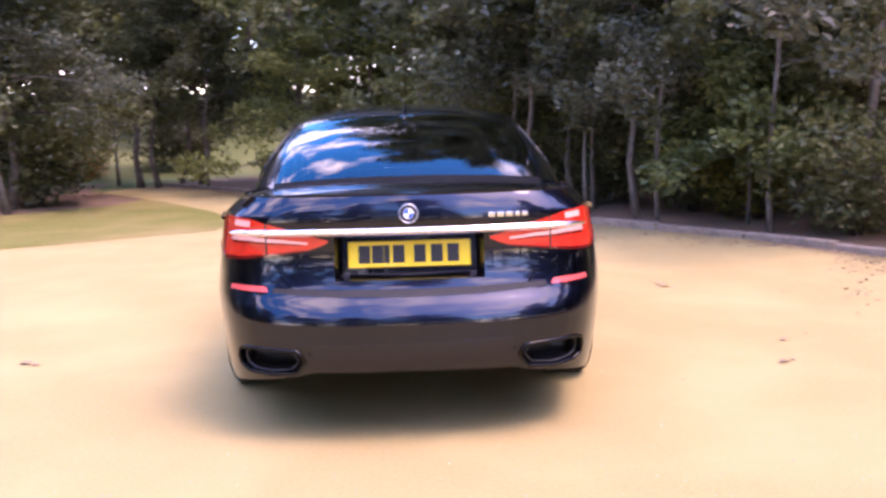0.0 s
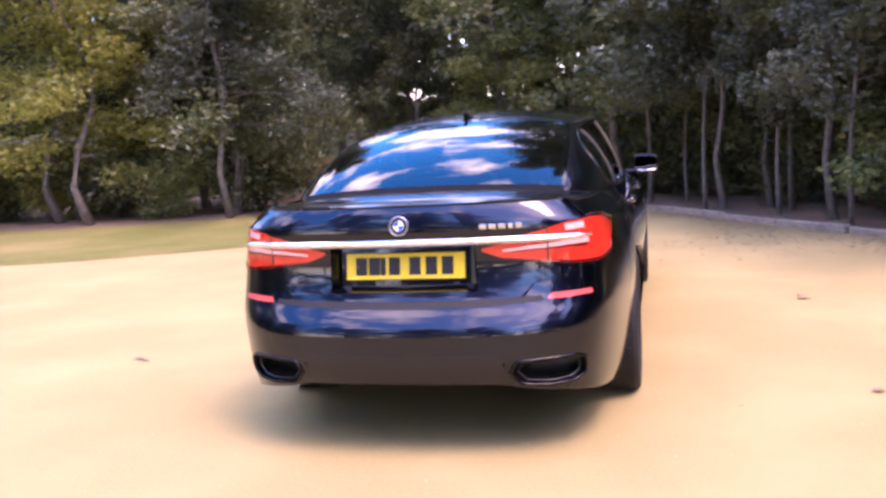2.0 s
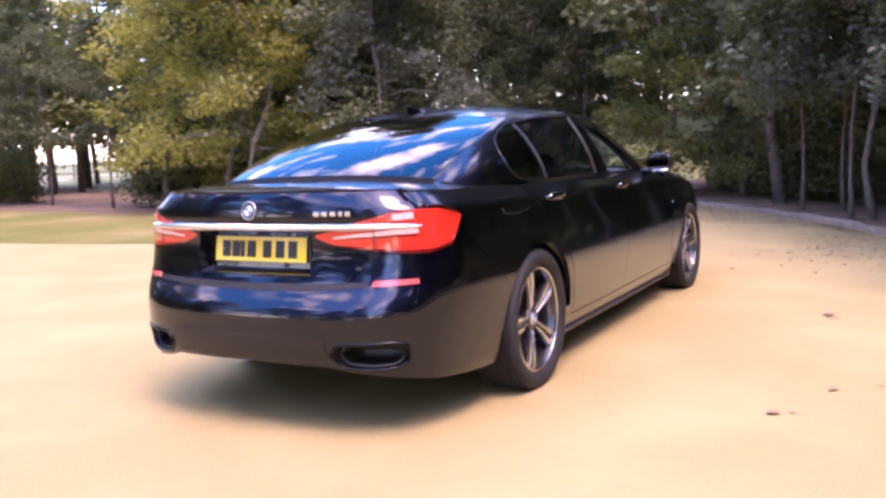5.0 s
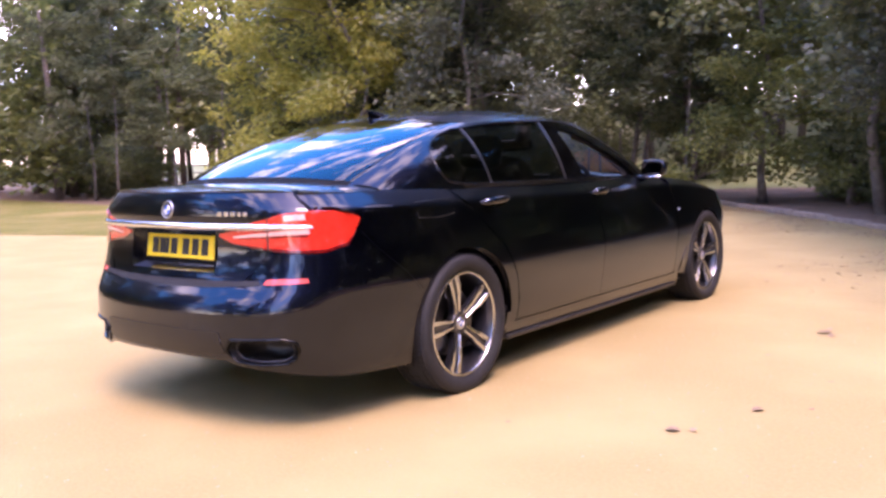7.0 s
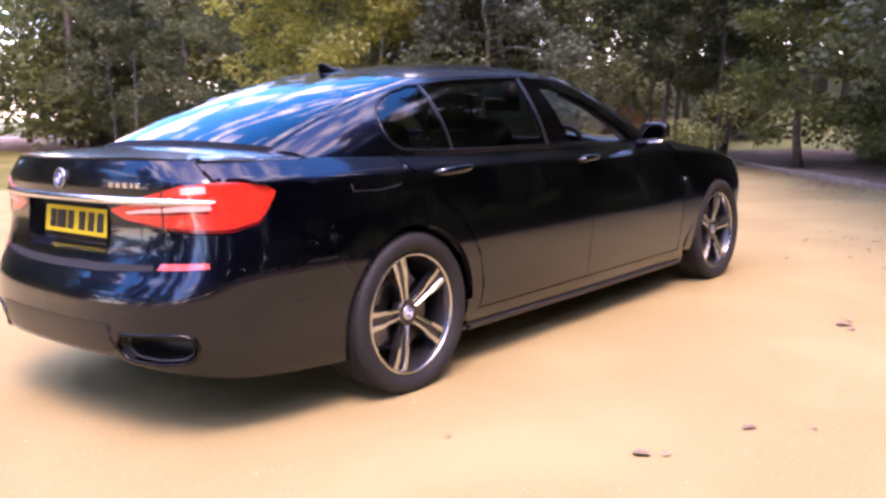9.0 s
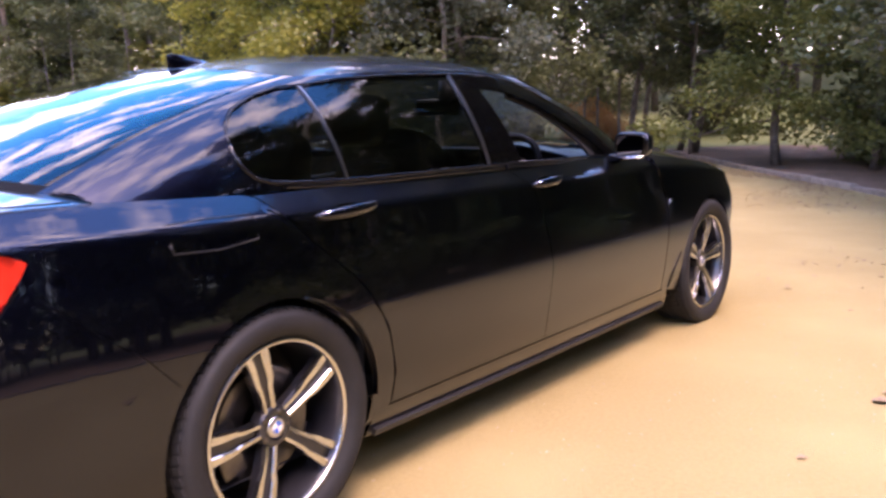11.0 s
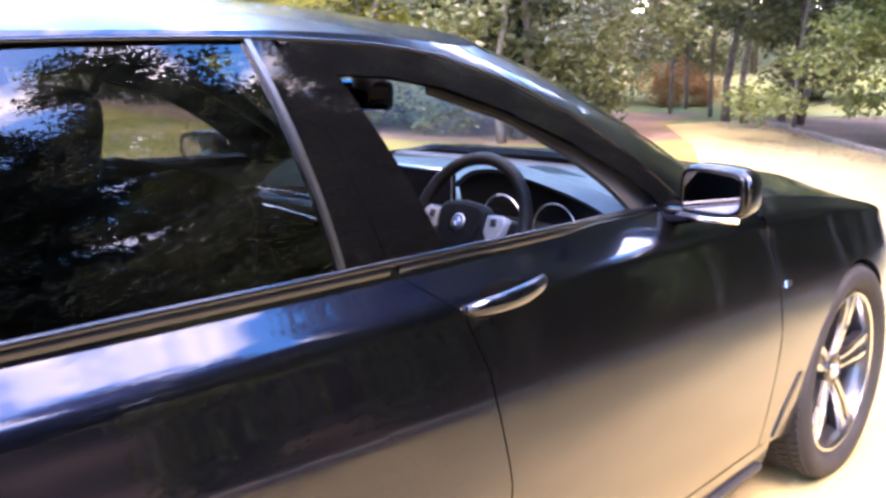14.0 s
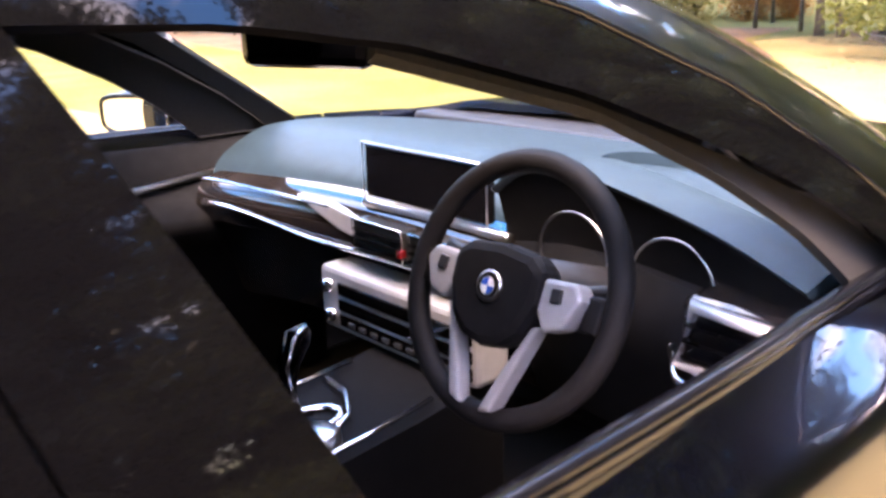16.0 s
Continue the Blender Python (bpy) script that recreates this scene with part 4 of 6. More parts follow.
# ---- door furniture ----
def handle(y0, y1, z, door, sd):
    """A bow handle over a shallow cup, with a bright blade."""
    ym = (y0 + y1) / 2
    n, pts, rad = 14, [], []
    for i in range(n):
        t_ = i / (n - 1)
        y = y0 + (y1 - y0) * t_
        o = body(*by_y(y, z - .004 + .010 * t_)[None].T)[0]
        lift = .028 * math.sin(math.pi * t_) ** .6 if 0 < t_ < 1 else 0
        pts.append((float(o[0] + lift) * sd, y, float(o[2])))
        rad.append(.007 + .008 * math.sin(math.pi * t_) ** .5 if 0 < t_ < 1 else .006)
    v, f = tube(pts, rad, 10)
    h = part("door_handle", mesh_of("door_handle", [(x, y, z_ + (z_ - pts[6][2]) * .25) for x, y, z_ in v], f, M_PAINT), M_PAINT, door)
    v, f = tube([(x + .006 * sd, y, z_ + .009) for x, y, z_ in pts[1:-1]], .0035, 6)
    part("handle_blade", mesh_of("handle_blade", v, f, M_CHROME), M_CHROME, h, "chrome blade")
    cup = []
    for i in range(12):
        row = []
        for j in range(7):
            a, b_ = (i / 11 - .5) * 2, (j / 6 - .5) * 2
            y, zz = ym + a * (y1 - y0) * .36, z - .006 + b_ * .026 * math.sqrt(max(0, 1 - a * a * .97))
            o = body(*by_y(y, zz)[None].T)[0]
            row.append((float(o[0]) + .0015, y, float(o[2])))
        cup.append(row)
    sheet("handle_cup", [np.array(cup)], M_GLOSSBLACK, door, "", "" if sd > 0 else "left", depth=0)


for doors, y0, y1, z in ((rear_doors, .235, .505, .948), (front_doors, 1.435, 1.665, .940)):
    for d, sd in zip(doors, (1, -1)):
        handle(y0, y1, z, d, sd)
# waist trim: satin seal along the foot of the windows
for sd in (1, -1):
    for y0, y1, d in ((.20, 1.325, rear_doors), (1.345, 2.30, front_doors)):
        ys = np.linspace(y0, y1, 30)
        ck = cab(np.stack([ys, bot_z(ys) - .006], -1))
        p = cabin(ck[:, 0], ck[:, 1])
        verts, faces = [], []
        for q in p:
            for dx, dz in ((.003, -.012), (.005, -.004), (.002, .004), (-.008, .007), (-.020, .004), (-.024, -.03)):
                verts.append(((q[0] + dx) * sd, q[1], q[2] + dz))
        for i in range(29):
            for k in range(5):
                faces.append((i * 6 + k, i * 6 + k + 1, (i + 1) * 6 + k + 1, (i + 1) * 6 + k))
        part("window_seal", mesh_of("window_seal", verts, faces, M_SEAL), M_SEAL, d[0 if sd > 0 else 1], "dark satin window seal")

# wing vents and small side badges
for wing, sd in zip(front_wings, ("", "left")):
    g = on_body(side([(2.745, .285), (2.775, .36), (2.85, .455)]), side([(2.765, .285), (2.80, .36), (2.868, .455)]), 16, 4)
    sheet("wing_vent", [g], M_INK, wing, "slim black vent slot", sd, push=.002, depth=.004)
    g = on_body(side([(2.735, .285), (2.765, .36), (2.842, .46)]), side([(2.744, .285), (2.774, .36), (2.849, .46)]), 16, 4)
    sheet("vent_blade", [g], M_GLOSSBLACK, wing, "gloss black vent blade", sd, push=.005, depth=.006)
    g = on_body(side([(2.695, .738), (2.73, .738)]), side([(2.70, .756), (2.735, .756)]), 6, 3)
    sheet("side_badge", [g], M_CHROME, wing, "small chrome badge", sd, push=.003, depth=.004)

# ---- door mirrors ----
def door_mirror(sd, aim, back_by, drop):
    """sd: side; aim: how far the outer edge comes back; back_by, drop: shift of the whole mirror."""
    m_ = new("door_mirror")
    m_.parent = car
    tagged(m_, "black door mirror on a slim foot")
    bm = bmesh.new()
    g = bmesh.ops.create_uvsphere(bm, u_segments=28, v_segments=18, radius=1.0)["verts"]
    for v in g:
        x, y, z = v.co
        sq = lambda a: math.copysign(abs(a) ** .55, a)
        v.co = Vector(((.960 + .092 * sq(x)) * sd, 2.190 - back_by + (.020 * y if y < 0 else .085 * sq(y)) - aim * x, 1.058 - drop + .060 * sq(z) * (1 - .12 * x) + .004 * x))
    part("mirror_shell", bm, M_PAINT, m_, smooth=True)
    pts = []
    for i in range(40):
        a = 2 * math.pi * i / 40
        ex = lambda q: math.copysign(abs(q) ** .42, q)
        pts.append(((.960 + .080 * ex(math.cos(a))), 2.167 - back_by - aim * ex(math.cos(a)), 1.060 - drop + .047 * ex(math.sin(a)) * (1 - .12 * math.cos(a)) + .004 * math.cos(a)))
    v = [(x * sd, y - .004, z) for x, y, z in pts]
    part("mirror_glass", mesh_of("mirror_glass", v, [tuple(range(40))], M_MIRROR, smooth=False), M_MIRROR, m_, "mirror glass")
    v, f = tube([(x * sd, y, z) for x, y, z in pts], .007, 8, closed=True)
    part("mirror_rim", mesh_of("mirror_rim", v, f, M_GLOSSBLACK), M_GLOSSBLACK, m_)
    v, f = tube([(.80 * sd, 2.215, .985), (.85 * sd, 2.210, .99), (.90 * sd, 2.200, 1.0), (.95 * sd, 2.195 - back_by, 1.015 - drop)], [.028, .024, .02, .018], 12)
    part("mirror_foot", mesh_of("mirror_foot", v, f, M_GLOSSBLACK), M_GLOSSBLACK, m_)
    v, f = tube([(.875 * sd, 2.157 - back_by + aim, 1.004 - drop), (.96 * sd, 2.161 - back_by, 1.0 - drop), (1.035 * sd, 2.167 - back_by - aim, 1.008 - drop)], .006, 8)
    part("mirror_trim", mesh_of("mirror_trim", v, f, M_CHROME), M_CHROME, m_, "bright lower trim")
    return m_


door_mirror(1, .020, 0, 0)
door_mirror(-1, .050, .065, .035)

# ---- inside of the car ----
def swept(profile, xs, mat, name, parent, label="", smooth=True, sag=None):
    """A profile of (y, z) carried along x; sag(x) gives (dy, dz)."""
    verts, faces = [], []
    n = len(profile)
    for x in xs:
        dy, dz = sag(x) if sag else (0, 0)
        verts += [(x, y + dy, z + dz) for y, z in profile]
    for i in range(len(xs) - 1):
        for k in range(n - 1):
            faces.append((i * n + k, i * n + k + 1, (i + 1) * n + k + 1, (i + 1) * n + k))
    faces.append(tuple(range(n)))
    faces.append(tuple((len(xs) - 1) * n + k for k in range(n))[::-1])
    me = mesh_of(name, verts, faces, mat, smooth)
    me.set_sharp_from_angle(angle=radians(40))
    return part(name, me, mat, parent, label)


def bow(x):
    """The dashboard bends towards the cabin at its ends, and rises over the driver."""
    return (.02 - .10 * (abs(x) / .72) ** 2.2, -.006 * (x / .72) ** 2)


def dash_lift(x):
    rise = .018 * math.exp(-((x - .42) / .22) ** 4)
    a, b = bow(x)
    return (a, b + rise)


XS = np.linspace(-.74, .74, 75)
dash_top = Curve1([0, 1, 2, 3, 4, 5, 6], [(2.90, .955), (2.75, .978), (2.55, .998), (2.43, .999), (2.355, .978), (2.29, .942), (2.262, .905)])(np.linspace(0, 6, 30)).tolist()
dashboard = swept([tuple(p) for p in dash_top] + [(2.30, .80), (2.36, .62), (2.60, .60), (2.90, .70)], XS, M_DASH, "dashboard", car, "dark grey leather dashboard", sag=dash_lift)
lower = [(2.30, .92), (2.235, .905), (2.205, .88), (2.195, .84), (2.205, .805), (2.24, .79), (2.30, .60), (2.36, .60)]
swept(lower, np.linspace(-.72, .17, 40), M_PIANO, "dash_trim", car, "dark gloss veneer trim", sag=bow)
for z, y, r, x0, x1, mat in ((.905, 2.222, .010, -.22, .17, M_SATIN), (.806, 2.196, .007, -.70, .17, M_CHROME), (.888, 2.196, .004, -.70, -.30, M_CHROME)):
    pts = [(x, y + bow(x)[0], z + bow(x)[1] + (.045 * smoothstep(-.30, -.70, x) if z < .85 else .02 * smoothstep(-.3, -.7, x))) for x in np.linspace(x0, x1, 24)]
    v, f = tube([tuple(map(float, p)) for p in pts], r, 8)
    part("dash_moulding", mesh_of("dash_moulding", v, f, mat), mat, car, "bright dash moulding")
swept([(2.30, .935), (2.245, .915), (2.215, .86), (2.225, .78), (2.30, .60), (2.36, .60)], np.linspace(.17, .74, 24), M_LEATHER, "knee_panel", car, "black leather lower dash", sag=bow)
bm = bmesh.new()
box(bm, -.222, .118, 2.238, 2.262, .915, 1.022, Matrix.Translation((0, 0, 0)))
screen = part("centre_screen", bm, M_SCREEN, car, "dark central display screen", bevel=.006)
v, f = tube([(-.224, 2.236, .912), (-.224, 2.236, 1.025), (.120, 2.236, 1.025), (.120, 2.236, .912)], .0028, 6, closed=True)
part("screen_frame", mesh_of("screen_frame", v, f, M_SATIN), M_SATIN, screen, "bright screen frame")
for x0, x1 in ((-.205, -.055), (-.035, .115)):
    bm = bmesh.new()
    box(bm, x0, x1, 2.188, 2.24, .822, .882)
    vent = part("air_vent", bm, M_INK, car, "black air vent", bevel=.004)
    for k in range(3):
        bm = bmesh.new()
        box(bm, x0 + .006, x1 - .006, 2.178, 2.20, .832 + k * .016, .835 + k * .016)
        part("vent_slat", bm, M_GLOSSBLACK, vent)
    v, f = tube([(x0, 2.186, .820), (x0, 2.186, .884), (x1, 2.186, .884), (x1, 2.186, .820)], .0028, 6, closed=True)
    part("vent_frame", mesh_of("vent_frame", v, f, M_CHROME), M_CHROME, vent)
bm = bmesh.new()
box(bm, -.055, -.045, 2.172, 2.19, .835, .85)
part("hazard_switch", bm, M_REDDARK, car, "small red hazard switch", bevel=.002)
bm = bmesh.new()
box(bm, -.30, .16, 2.165, 2.25, .640, .775, Matrix.Translation((0, 0, 0)))
stack = part("control_panel", bm, M_SILVER, car, "silver centre control panel", bevel=.012)
for z0, z1 in ((.722, .748), (.688, .712), (.655, .680)):
    bm = bmesh.new()
    box(bm, -.235, .15, 2.160, 2.18, z0, z1)
    part("stack_slot", bm, M_GLOSSBLACK, stack, "gloss black control strip", bevel=.003)
for x, z in ((-.268, .735), (-.262, .672)):
    v, f = lathe([(-.014, 1e-4), (-.014, .013), (0, .015)], 18, "y")
    part("control_knob", mesh_of("control_knob", [(a + x, b + 2.165, c + z) for a, b, c in v], f, M_CHROME), M_CHROME, stack)
for k in range(9):
    bm = bmesh.new()
    box(bm, -.20 + k * .036, -.18 + k * .036, 2.156, 2.17, .662, .672)
    part("stack_button", bm, M_PLASTIC, stack, bevel=.001)

# tunnel console with the selector
console = swept([(2.25, .64), (2.05, .62), (1.90, .61), (1.55, .60), (1.25, .62), (1.20, .30), (2.25, .30)], np.linspace(-.14, .14, 5), M_RECESS, "console", car, "black console")
v, f = lathe([(0, .045), (.006, .044), (.006, .034), (0, .033)], 30, "z")
part("selector_ring", mesh_of("selector_ring", [(a + .0, b * 1.6 + 1.92, c + .618) for a, b, c in v], f, M_CHROME), M_CHROME, console, "chrome ring")
v, f = tube([(-.01, 1.90, .61), (-.012, 1.895, .68), (-.015, 1.90, .725), (-.02, 1.925, .765), (-.022, 1.945, .775)], [.016, .014, .020, .024, .012], 12)
sel = part("gear_selector", mesh_of("gear_selector", [(x * 1.0, y, z) for x, y, z in v], f, M_GLOSSBLACK), M_GLOSSBLACK, car, "black gear selector with a bright edge")
v, f = tube([(.004, 1.888, .69), (.002, 1.888, .73), (-.004, 1.91, .772), (-.014, 1.94, .784)], .004, 6)
part("selector_trim", mesh_of("selector_trim", v, f, M_CHROME), M_CHROME, sel)
v, f = lathe([(0, .034), (.02, .033), (.024, .028), (.024, 1e-4)], 28, "z")
part("control_dial", mesh_of("control_dial", [(a + .065, b + 1.90, c + .612) for a, b, c in v], f, M_SATIN), M_SATIN, console, "round silver control dial")
for pts in ([(-.10, 2.03, .628), (-.02, 2.015, .632), (.05, 1.97, .630), (.10, 1.86, .622)], [(.115, 2.10, .636), (.12, 1.95, .624), (.12, 1.80, .617)], [(-.115, 2.10, .636), (-.12, 1.95, .624), (-.12, 1.80, .617)]):
    v, f = tube(pts, .005, 6)
    part("console_trim", mesh_of("console_trim", v, f, M_CHROME), M_CHROME, console, "bright console edge")

# instrument binnacle
HOOD = Curve1([.14, .20, .25, .33, .39, .51, .60, .74], [(.985,), (1.030,), (1.043,), (1.046,), (1.036,), (1.014,), (.994,), (.950,)])


def hood_sag(x):
    near = min(0.0, bow(x)[0] + .004)
    return (near, float(HOOD(x)[..., 0]) - 1.012 - .3 * near)


swept([(2.34, 1.008), (2.27, 1.022), (2.215, 1.012), (2.225, 1.002), (2.29, .99), (2.35, .92), (2.34, .84), (2.42, .84), (2.45, 1.0)], np.linspace(.150, .735, 32), M_DASH, "binnacle", car, "leather instrument hood", sag=hood_sag)
# the shade under the hood is carried by the near-black colour
cluster = swept([(2.232, 1.0), (2.25, .94), (2.255, .84), (2.225, .80), (2.30, .79), (2.30, 1.0)], np.linspace(.152, .735, 32), M_RECESS, "instrument_display", car, "instrument display with its recess shade put into the black", sag=hood_sag)
for x in (.31, .505):
    v, f = lathe([(-.008, .066), (-.012, .068), (-.008, .070)], 40, "y")
    part("dial_ring", mesh_of("dial_ring", [(a + x, b + 2.245 + hood_sag(x)[0], c + .908) for a, b, c in v], f, M_SATIN), M_SATIN, cluster, "silver dial ring")
bm = bmesh.new()
wedge = [(-.40, .900), (-.30, .892), (-.214, .874), (-.214, .832), (-.27, .842), (-.34, .870)]
fa = [bm.verts.new((x, 2.193 + bow(x)[0], z)) for x, z in wedge]
fb = [bm.verts.new((x, 2.215 + bow(x)[0], z)) for x, z in wedge]
bm.faces.new(fa)
bm.faces.new(fb[::-1])
for i in range(6):
    bm.faces.new((fa[i], fb[i], fb[(i + 1) % 6], fa[(i + 1) % 6]))
part("dash_insert", bm, M_SILVER, car, "silver dash insert", bevel=.003)
bm = bmesh.new()
box(bm, .575, .735, 2.13, 2.26, .825, .935)
pod = part("side_vent", bm, M_PIANO, car, "dark side vent with silver surround", bevel=.012)
v, f = tube([(.578, 2.126, .845), (.60, 2.124, .928), (.725, 2.10, .930), (.728, 2.10, .85)], .010, 8, closed=True)
part("vent_frame", mesh_of("vent_frame", v, f, M_SILVER), M_SILVER, pod, "silver surround")
for k in range(3):
    bm = bmesh.new()
    box(bm, .59, .72, 2.112, 2.14, .858 + k * .022, .862 + k * .022)
    part("vent_slat", bm, M_GLOSSBLACK, pod)
v, f = tube([(.545, 2.16, .845), (.58, 2.12, .822), (.66, 2.10, .812), (.735, 2.08, .815)], .006, 8)
part("dash_moulding", mesh_of("dash_moulding", v, f, M_CHROME), M_CHROME, car, "bright dash moulding")

# steering wheel
SW = pose(.403, 1.995, .938, -22, 0, 0)


def sw(points):
    return [SW @ Vector(p) for p in points]


ring = [(.172 * math.cos(a), 0, .172 * math.sin(a)) for a in np.linspace(0, 2 * math.pi, 65)[:-1]]
v, f = tube(sw(ring), .0165, 12, closed=True)
steer = part("steering_wheel", mesh_of("steering_wheel", v, f, M_LEATHER), M_LEATHER, car, "black leather steering wheel with silver spokes")


def plate_of(outline, y0, y1, name, mat, label="", bevel=.004):
    bm = bmesh.new()
    a = [bm.verts.new(SW @ Vector((x * .92, y0, z * .92))) for x, z in outline]
    b = [bm.verts.new(SW @ Vector((x * .92, y1, z * .92))) for x, z in outline]
    bm.faces.new(a)
    bm.faces.new(b[::-1])
    for i in range(len(a)):
        j = (i + 1) % len(a)
        bm.faces.new((a[i], b[i], b[j], a[j]))
    return part(name, bm, mat, steer, label, bevel=bevel)


pad = [(-.086, .038), (-.06, .056), (0, .062), (.06, .056), (.086, .038), (.084, -.01), (.066, -.055), (.035, -.082), (0, -.088), (-.035, -.082), (-.066, -.055), (-.084, -.01)]
plate_of(pad, -.040, .01, "airbag_cover", M_LEATHER, "", .014)
for s in (-1, 1):
    plate_of([(s * .080, .030), (s * .135, .034), (s * .150, .014), (s * .130, -.030), (s * .098, -.042), (s * .080, -.018)], -.030, .004, "spoke_panel", M_SILVER, "silver switch panel", .006)
    plate_of([(s * .100, .020), (s * .118, .022), (s * .120, .002), (s * .102, .0)], -.034, -.02, "spoke_switch", M_PLASTIC, "", .002)
    plate_of([(s * .172, .024), (s * .145, .024), (s * .14, -.024), (s * .17, -.028)], -.012, .008, "spoke_root", M_LEATHER, "", .005)
    plate_of([(s * .076, -.040), (s * .088, -.036), (s * .060, -.118), (s * .041, -.172), (s * .018, -.178), (s * .024, -.160), (s * .044, -.110)], -.026, .002, "lower_spoke", M_SILVER, "silver lower spoke", .005)
pm = SW @ pose(0, -.0405, -.002)
v, f = lathe([(0, .021), (-.003, .021), (-.004, .018), (-.004, 1e-4)], 32, "y")
part("wheel_badge", mesh_of("wheel_badge", [pm @ Vector(q) for q in v], f, M_SATIN), M_SATIN, steer, "round blue and white badge")
for q in range(4):
    bm = bmesh.new()
    a = np.linspace(q * math.pi / 2, (q + 1) * math.pi / 2, 8)
    bm.faces.new([bm.verts.new(pm @ Vector((0, -.0048, 0)))] + [bm.verts.new(pm @ Vector((.0115 * math.cos(k), -.0048, .0115 * math.sin(k)))) for k in a])
    part("badge_quarter", bm, M_BLUE if q % 2 else M_WHITE, steer)
v, f = lathe([(-.0046, .0125), (-.0046, .0175)], 32, "y")
part("badge_ring", mesh_of("badge_ring", [pm @ Vector(q) for q in v], f, M_INK), M_INK, steer)
v, f = tube([(.395, 2.01, .935), (.395, 2.15, .88), (.395, 2.30, .82)], [.045, .05, .06], 14)
part("steering_column", mesh_of("steering_column", v, f, M_PLASTIC), M_PLASTIC, car)
for s in (-1, 1):
    v, f = tube([(.395 + s * .03, 2.06, .925), (.395 + s * .10, 2.05, .94), (.395 + s * .155, 2.04, .955)], [.008, .008, .011], 8)
    part("column_stalk", mesh_of("column_stalk", v, f, M_PLASTIC), M_PLASTIC, car)

# rear-view mirror
bm = bmesh.new()
box(bm, -.120, .120, -.022, .022, -.041, .041, pose(-.015, 1.985, 1.243, 0, 0, 20))
rvm = part("rear_view_mirror", bm, M_GLOSSBLACK, car, "black rear-view mirror", bevel=.018)
v, f = tube([(.02, 2.0, 1.25), (.022, 2.02, 1.30), (.02, 2.04, 1.37)], [.04, .05, .06], 12)
part("mirror_mount", mesh_of("mirror_mount", v, f, M_PLASTIC), M_PLASTIC, rvm)

# seats
def cushion(cx, cy, cz, sx, sy, sz, turn, e=.45, mat=None, name="seat_cushion", parent=None):
    bm = bmesh.new()
    g = bmesh.ops.create_uvsphere(bm, u_segments=24, v_segments=16, radius=1.0)["verts"]
    m = pose(cx, cy, cz, turn, 0, 0)
    for q in g:
        q.co = m @ Vector([math.copysign(abs(a) ** e, a) * s_ for a, s_ in zip(q.co, (sx, sy, sz))])
    return part(name, bm, mat or M_LEATHER, parent, smooth=True)


def seat(x, y, name):
    base_ = cushion(x, y + .22, .50, .26, .27, .10, 6, name=name, parent=car)
    cushion(x, y - .10, .83, .25, .10, .34, -16, name="backrest", parent=base_)
    cushion(x, y - .225, 1.205, .135, .055, .10, -10, name="headrest", parent=base_)
    return base_


for x in (-.38, .38):
    seat(x, 1.20, "front_seat")
bench = cushion(0, .36, .50, .66, .28, .10, 6, .35, name="rear_bench", parent=car)
cushion(0, .08, .80, .64, .11, .32, -20, .35, name="backrest", parent=bench)
for x in (-.38, .38):
    cushion(x, -.02, 1.13, .13, .055, .085, -12, name="headrest", parent=bench)
# door linings, parcel shelf, floor
for sd in (1, -1):
    for y0, y1, name in ((.55, 1.32, "rear_door_lining"), (1.40, 2.45, "front_door_lining")):
        prof = [(.795, .985), (.775, .975), (.765, .90), (.74, .86), (.70, .82), (.70, .78), (.76, .74), (.77, .35), (.82, .35), (.82, .985)]
        verts, faces = [], []
        ys = np.linspace(y0, y1, 12)
        for y in ys:
            pull = .05 * float(smoothstep(2.0, 2.5, y))
            verts += [((x - pull) * sd, float(y), z - .012 * float(smoothstep(1.6, 2.4, y))) for x, z in prof]
        for i in range(11):
            for k in range(9):
                faces.append((i * 10 + k, i * 10 + k + 1, (i + 1) * 10 + k + 1, (i + 1) * 10 + k))
        lin = part(name, mesh_of(name, verts, faces, M_LEATHER), M_LEATHER, car, "black leather door lining")
        v, f = tube([(.752 * sd, y0 + .25, .885), (.742 * sd, y0 + .45, .88), (.748 * sd, y1 - .25, .90)], .008, 8)
        part("lining_strip", mesh_of("lining_strip", v, f, M_SATIN), M_SATIN, lin, "silver strip")
bm = bmesh.new()
box(bm, -.68, .68, -.50, .0, 1.00, 1.03)
part("parcel_shelf", bm, M_CARPET, car, bevel=.01)
bm = bmesh.new()
box(bm, -.78, .78, .0, 2.75, .235, .27)
part("cabin_carpet", bm, M_CARPET, car)
bm = bmesh.new()
box(bm, -.70, .70, 2.74, 2.80, .25, .93)
part("bulkhead", bm, M_SHELL, car)

# ---- ground ----
def ground_sheet(name, polygon, z, mat, label, kind="structure", category="ground"):
    bm = bmesh.new()
    bm.faces.new([bm.verts.new((x, y, z)) for x, y in polygon])
    bmesh.ops.triangulate(bm, faces=bm.faces)
    ob = part(name, bm, mat)
    return tagged(ob, label, category, "", kind)


GRASS_EDGE = [(-60, -3), (-30, 1.0), (-18, 2.8), (-12.4, 3.95), (-10.7, 4.6), (-8.2, 4.85), (-6.5, 5.2), (-5.4, 5.7), (-4.0, 6.5), (-2.6, 7.35), (-2.5, 8.4), (-3.2, 10.2), (-4.6, 12.6), (-7, 16)]
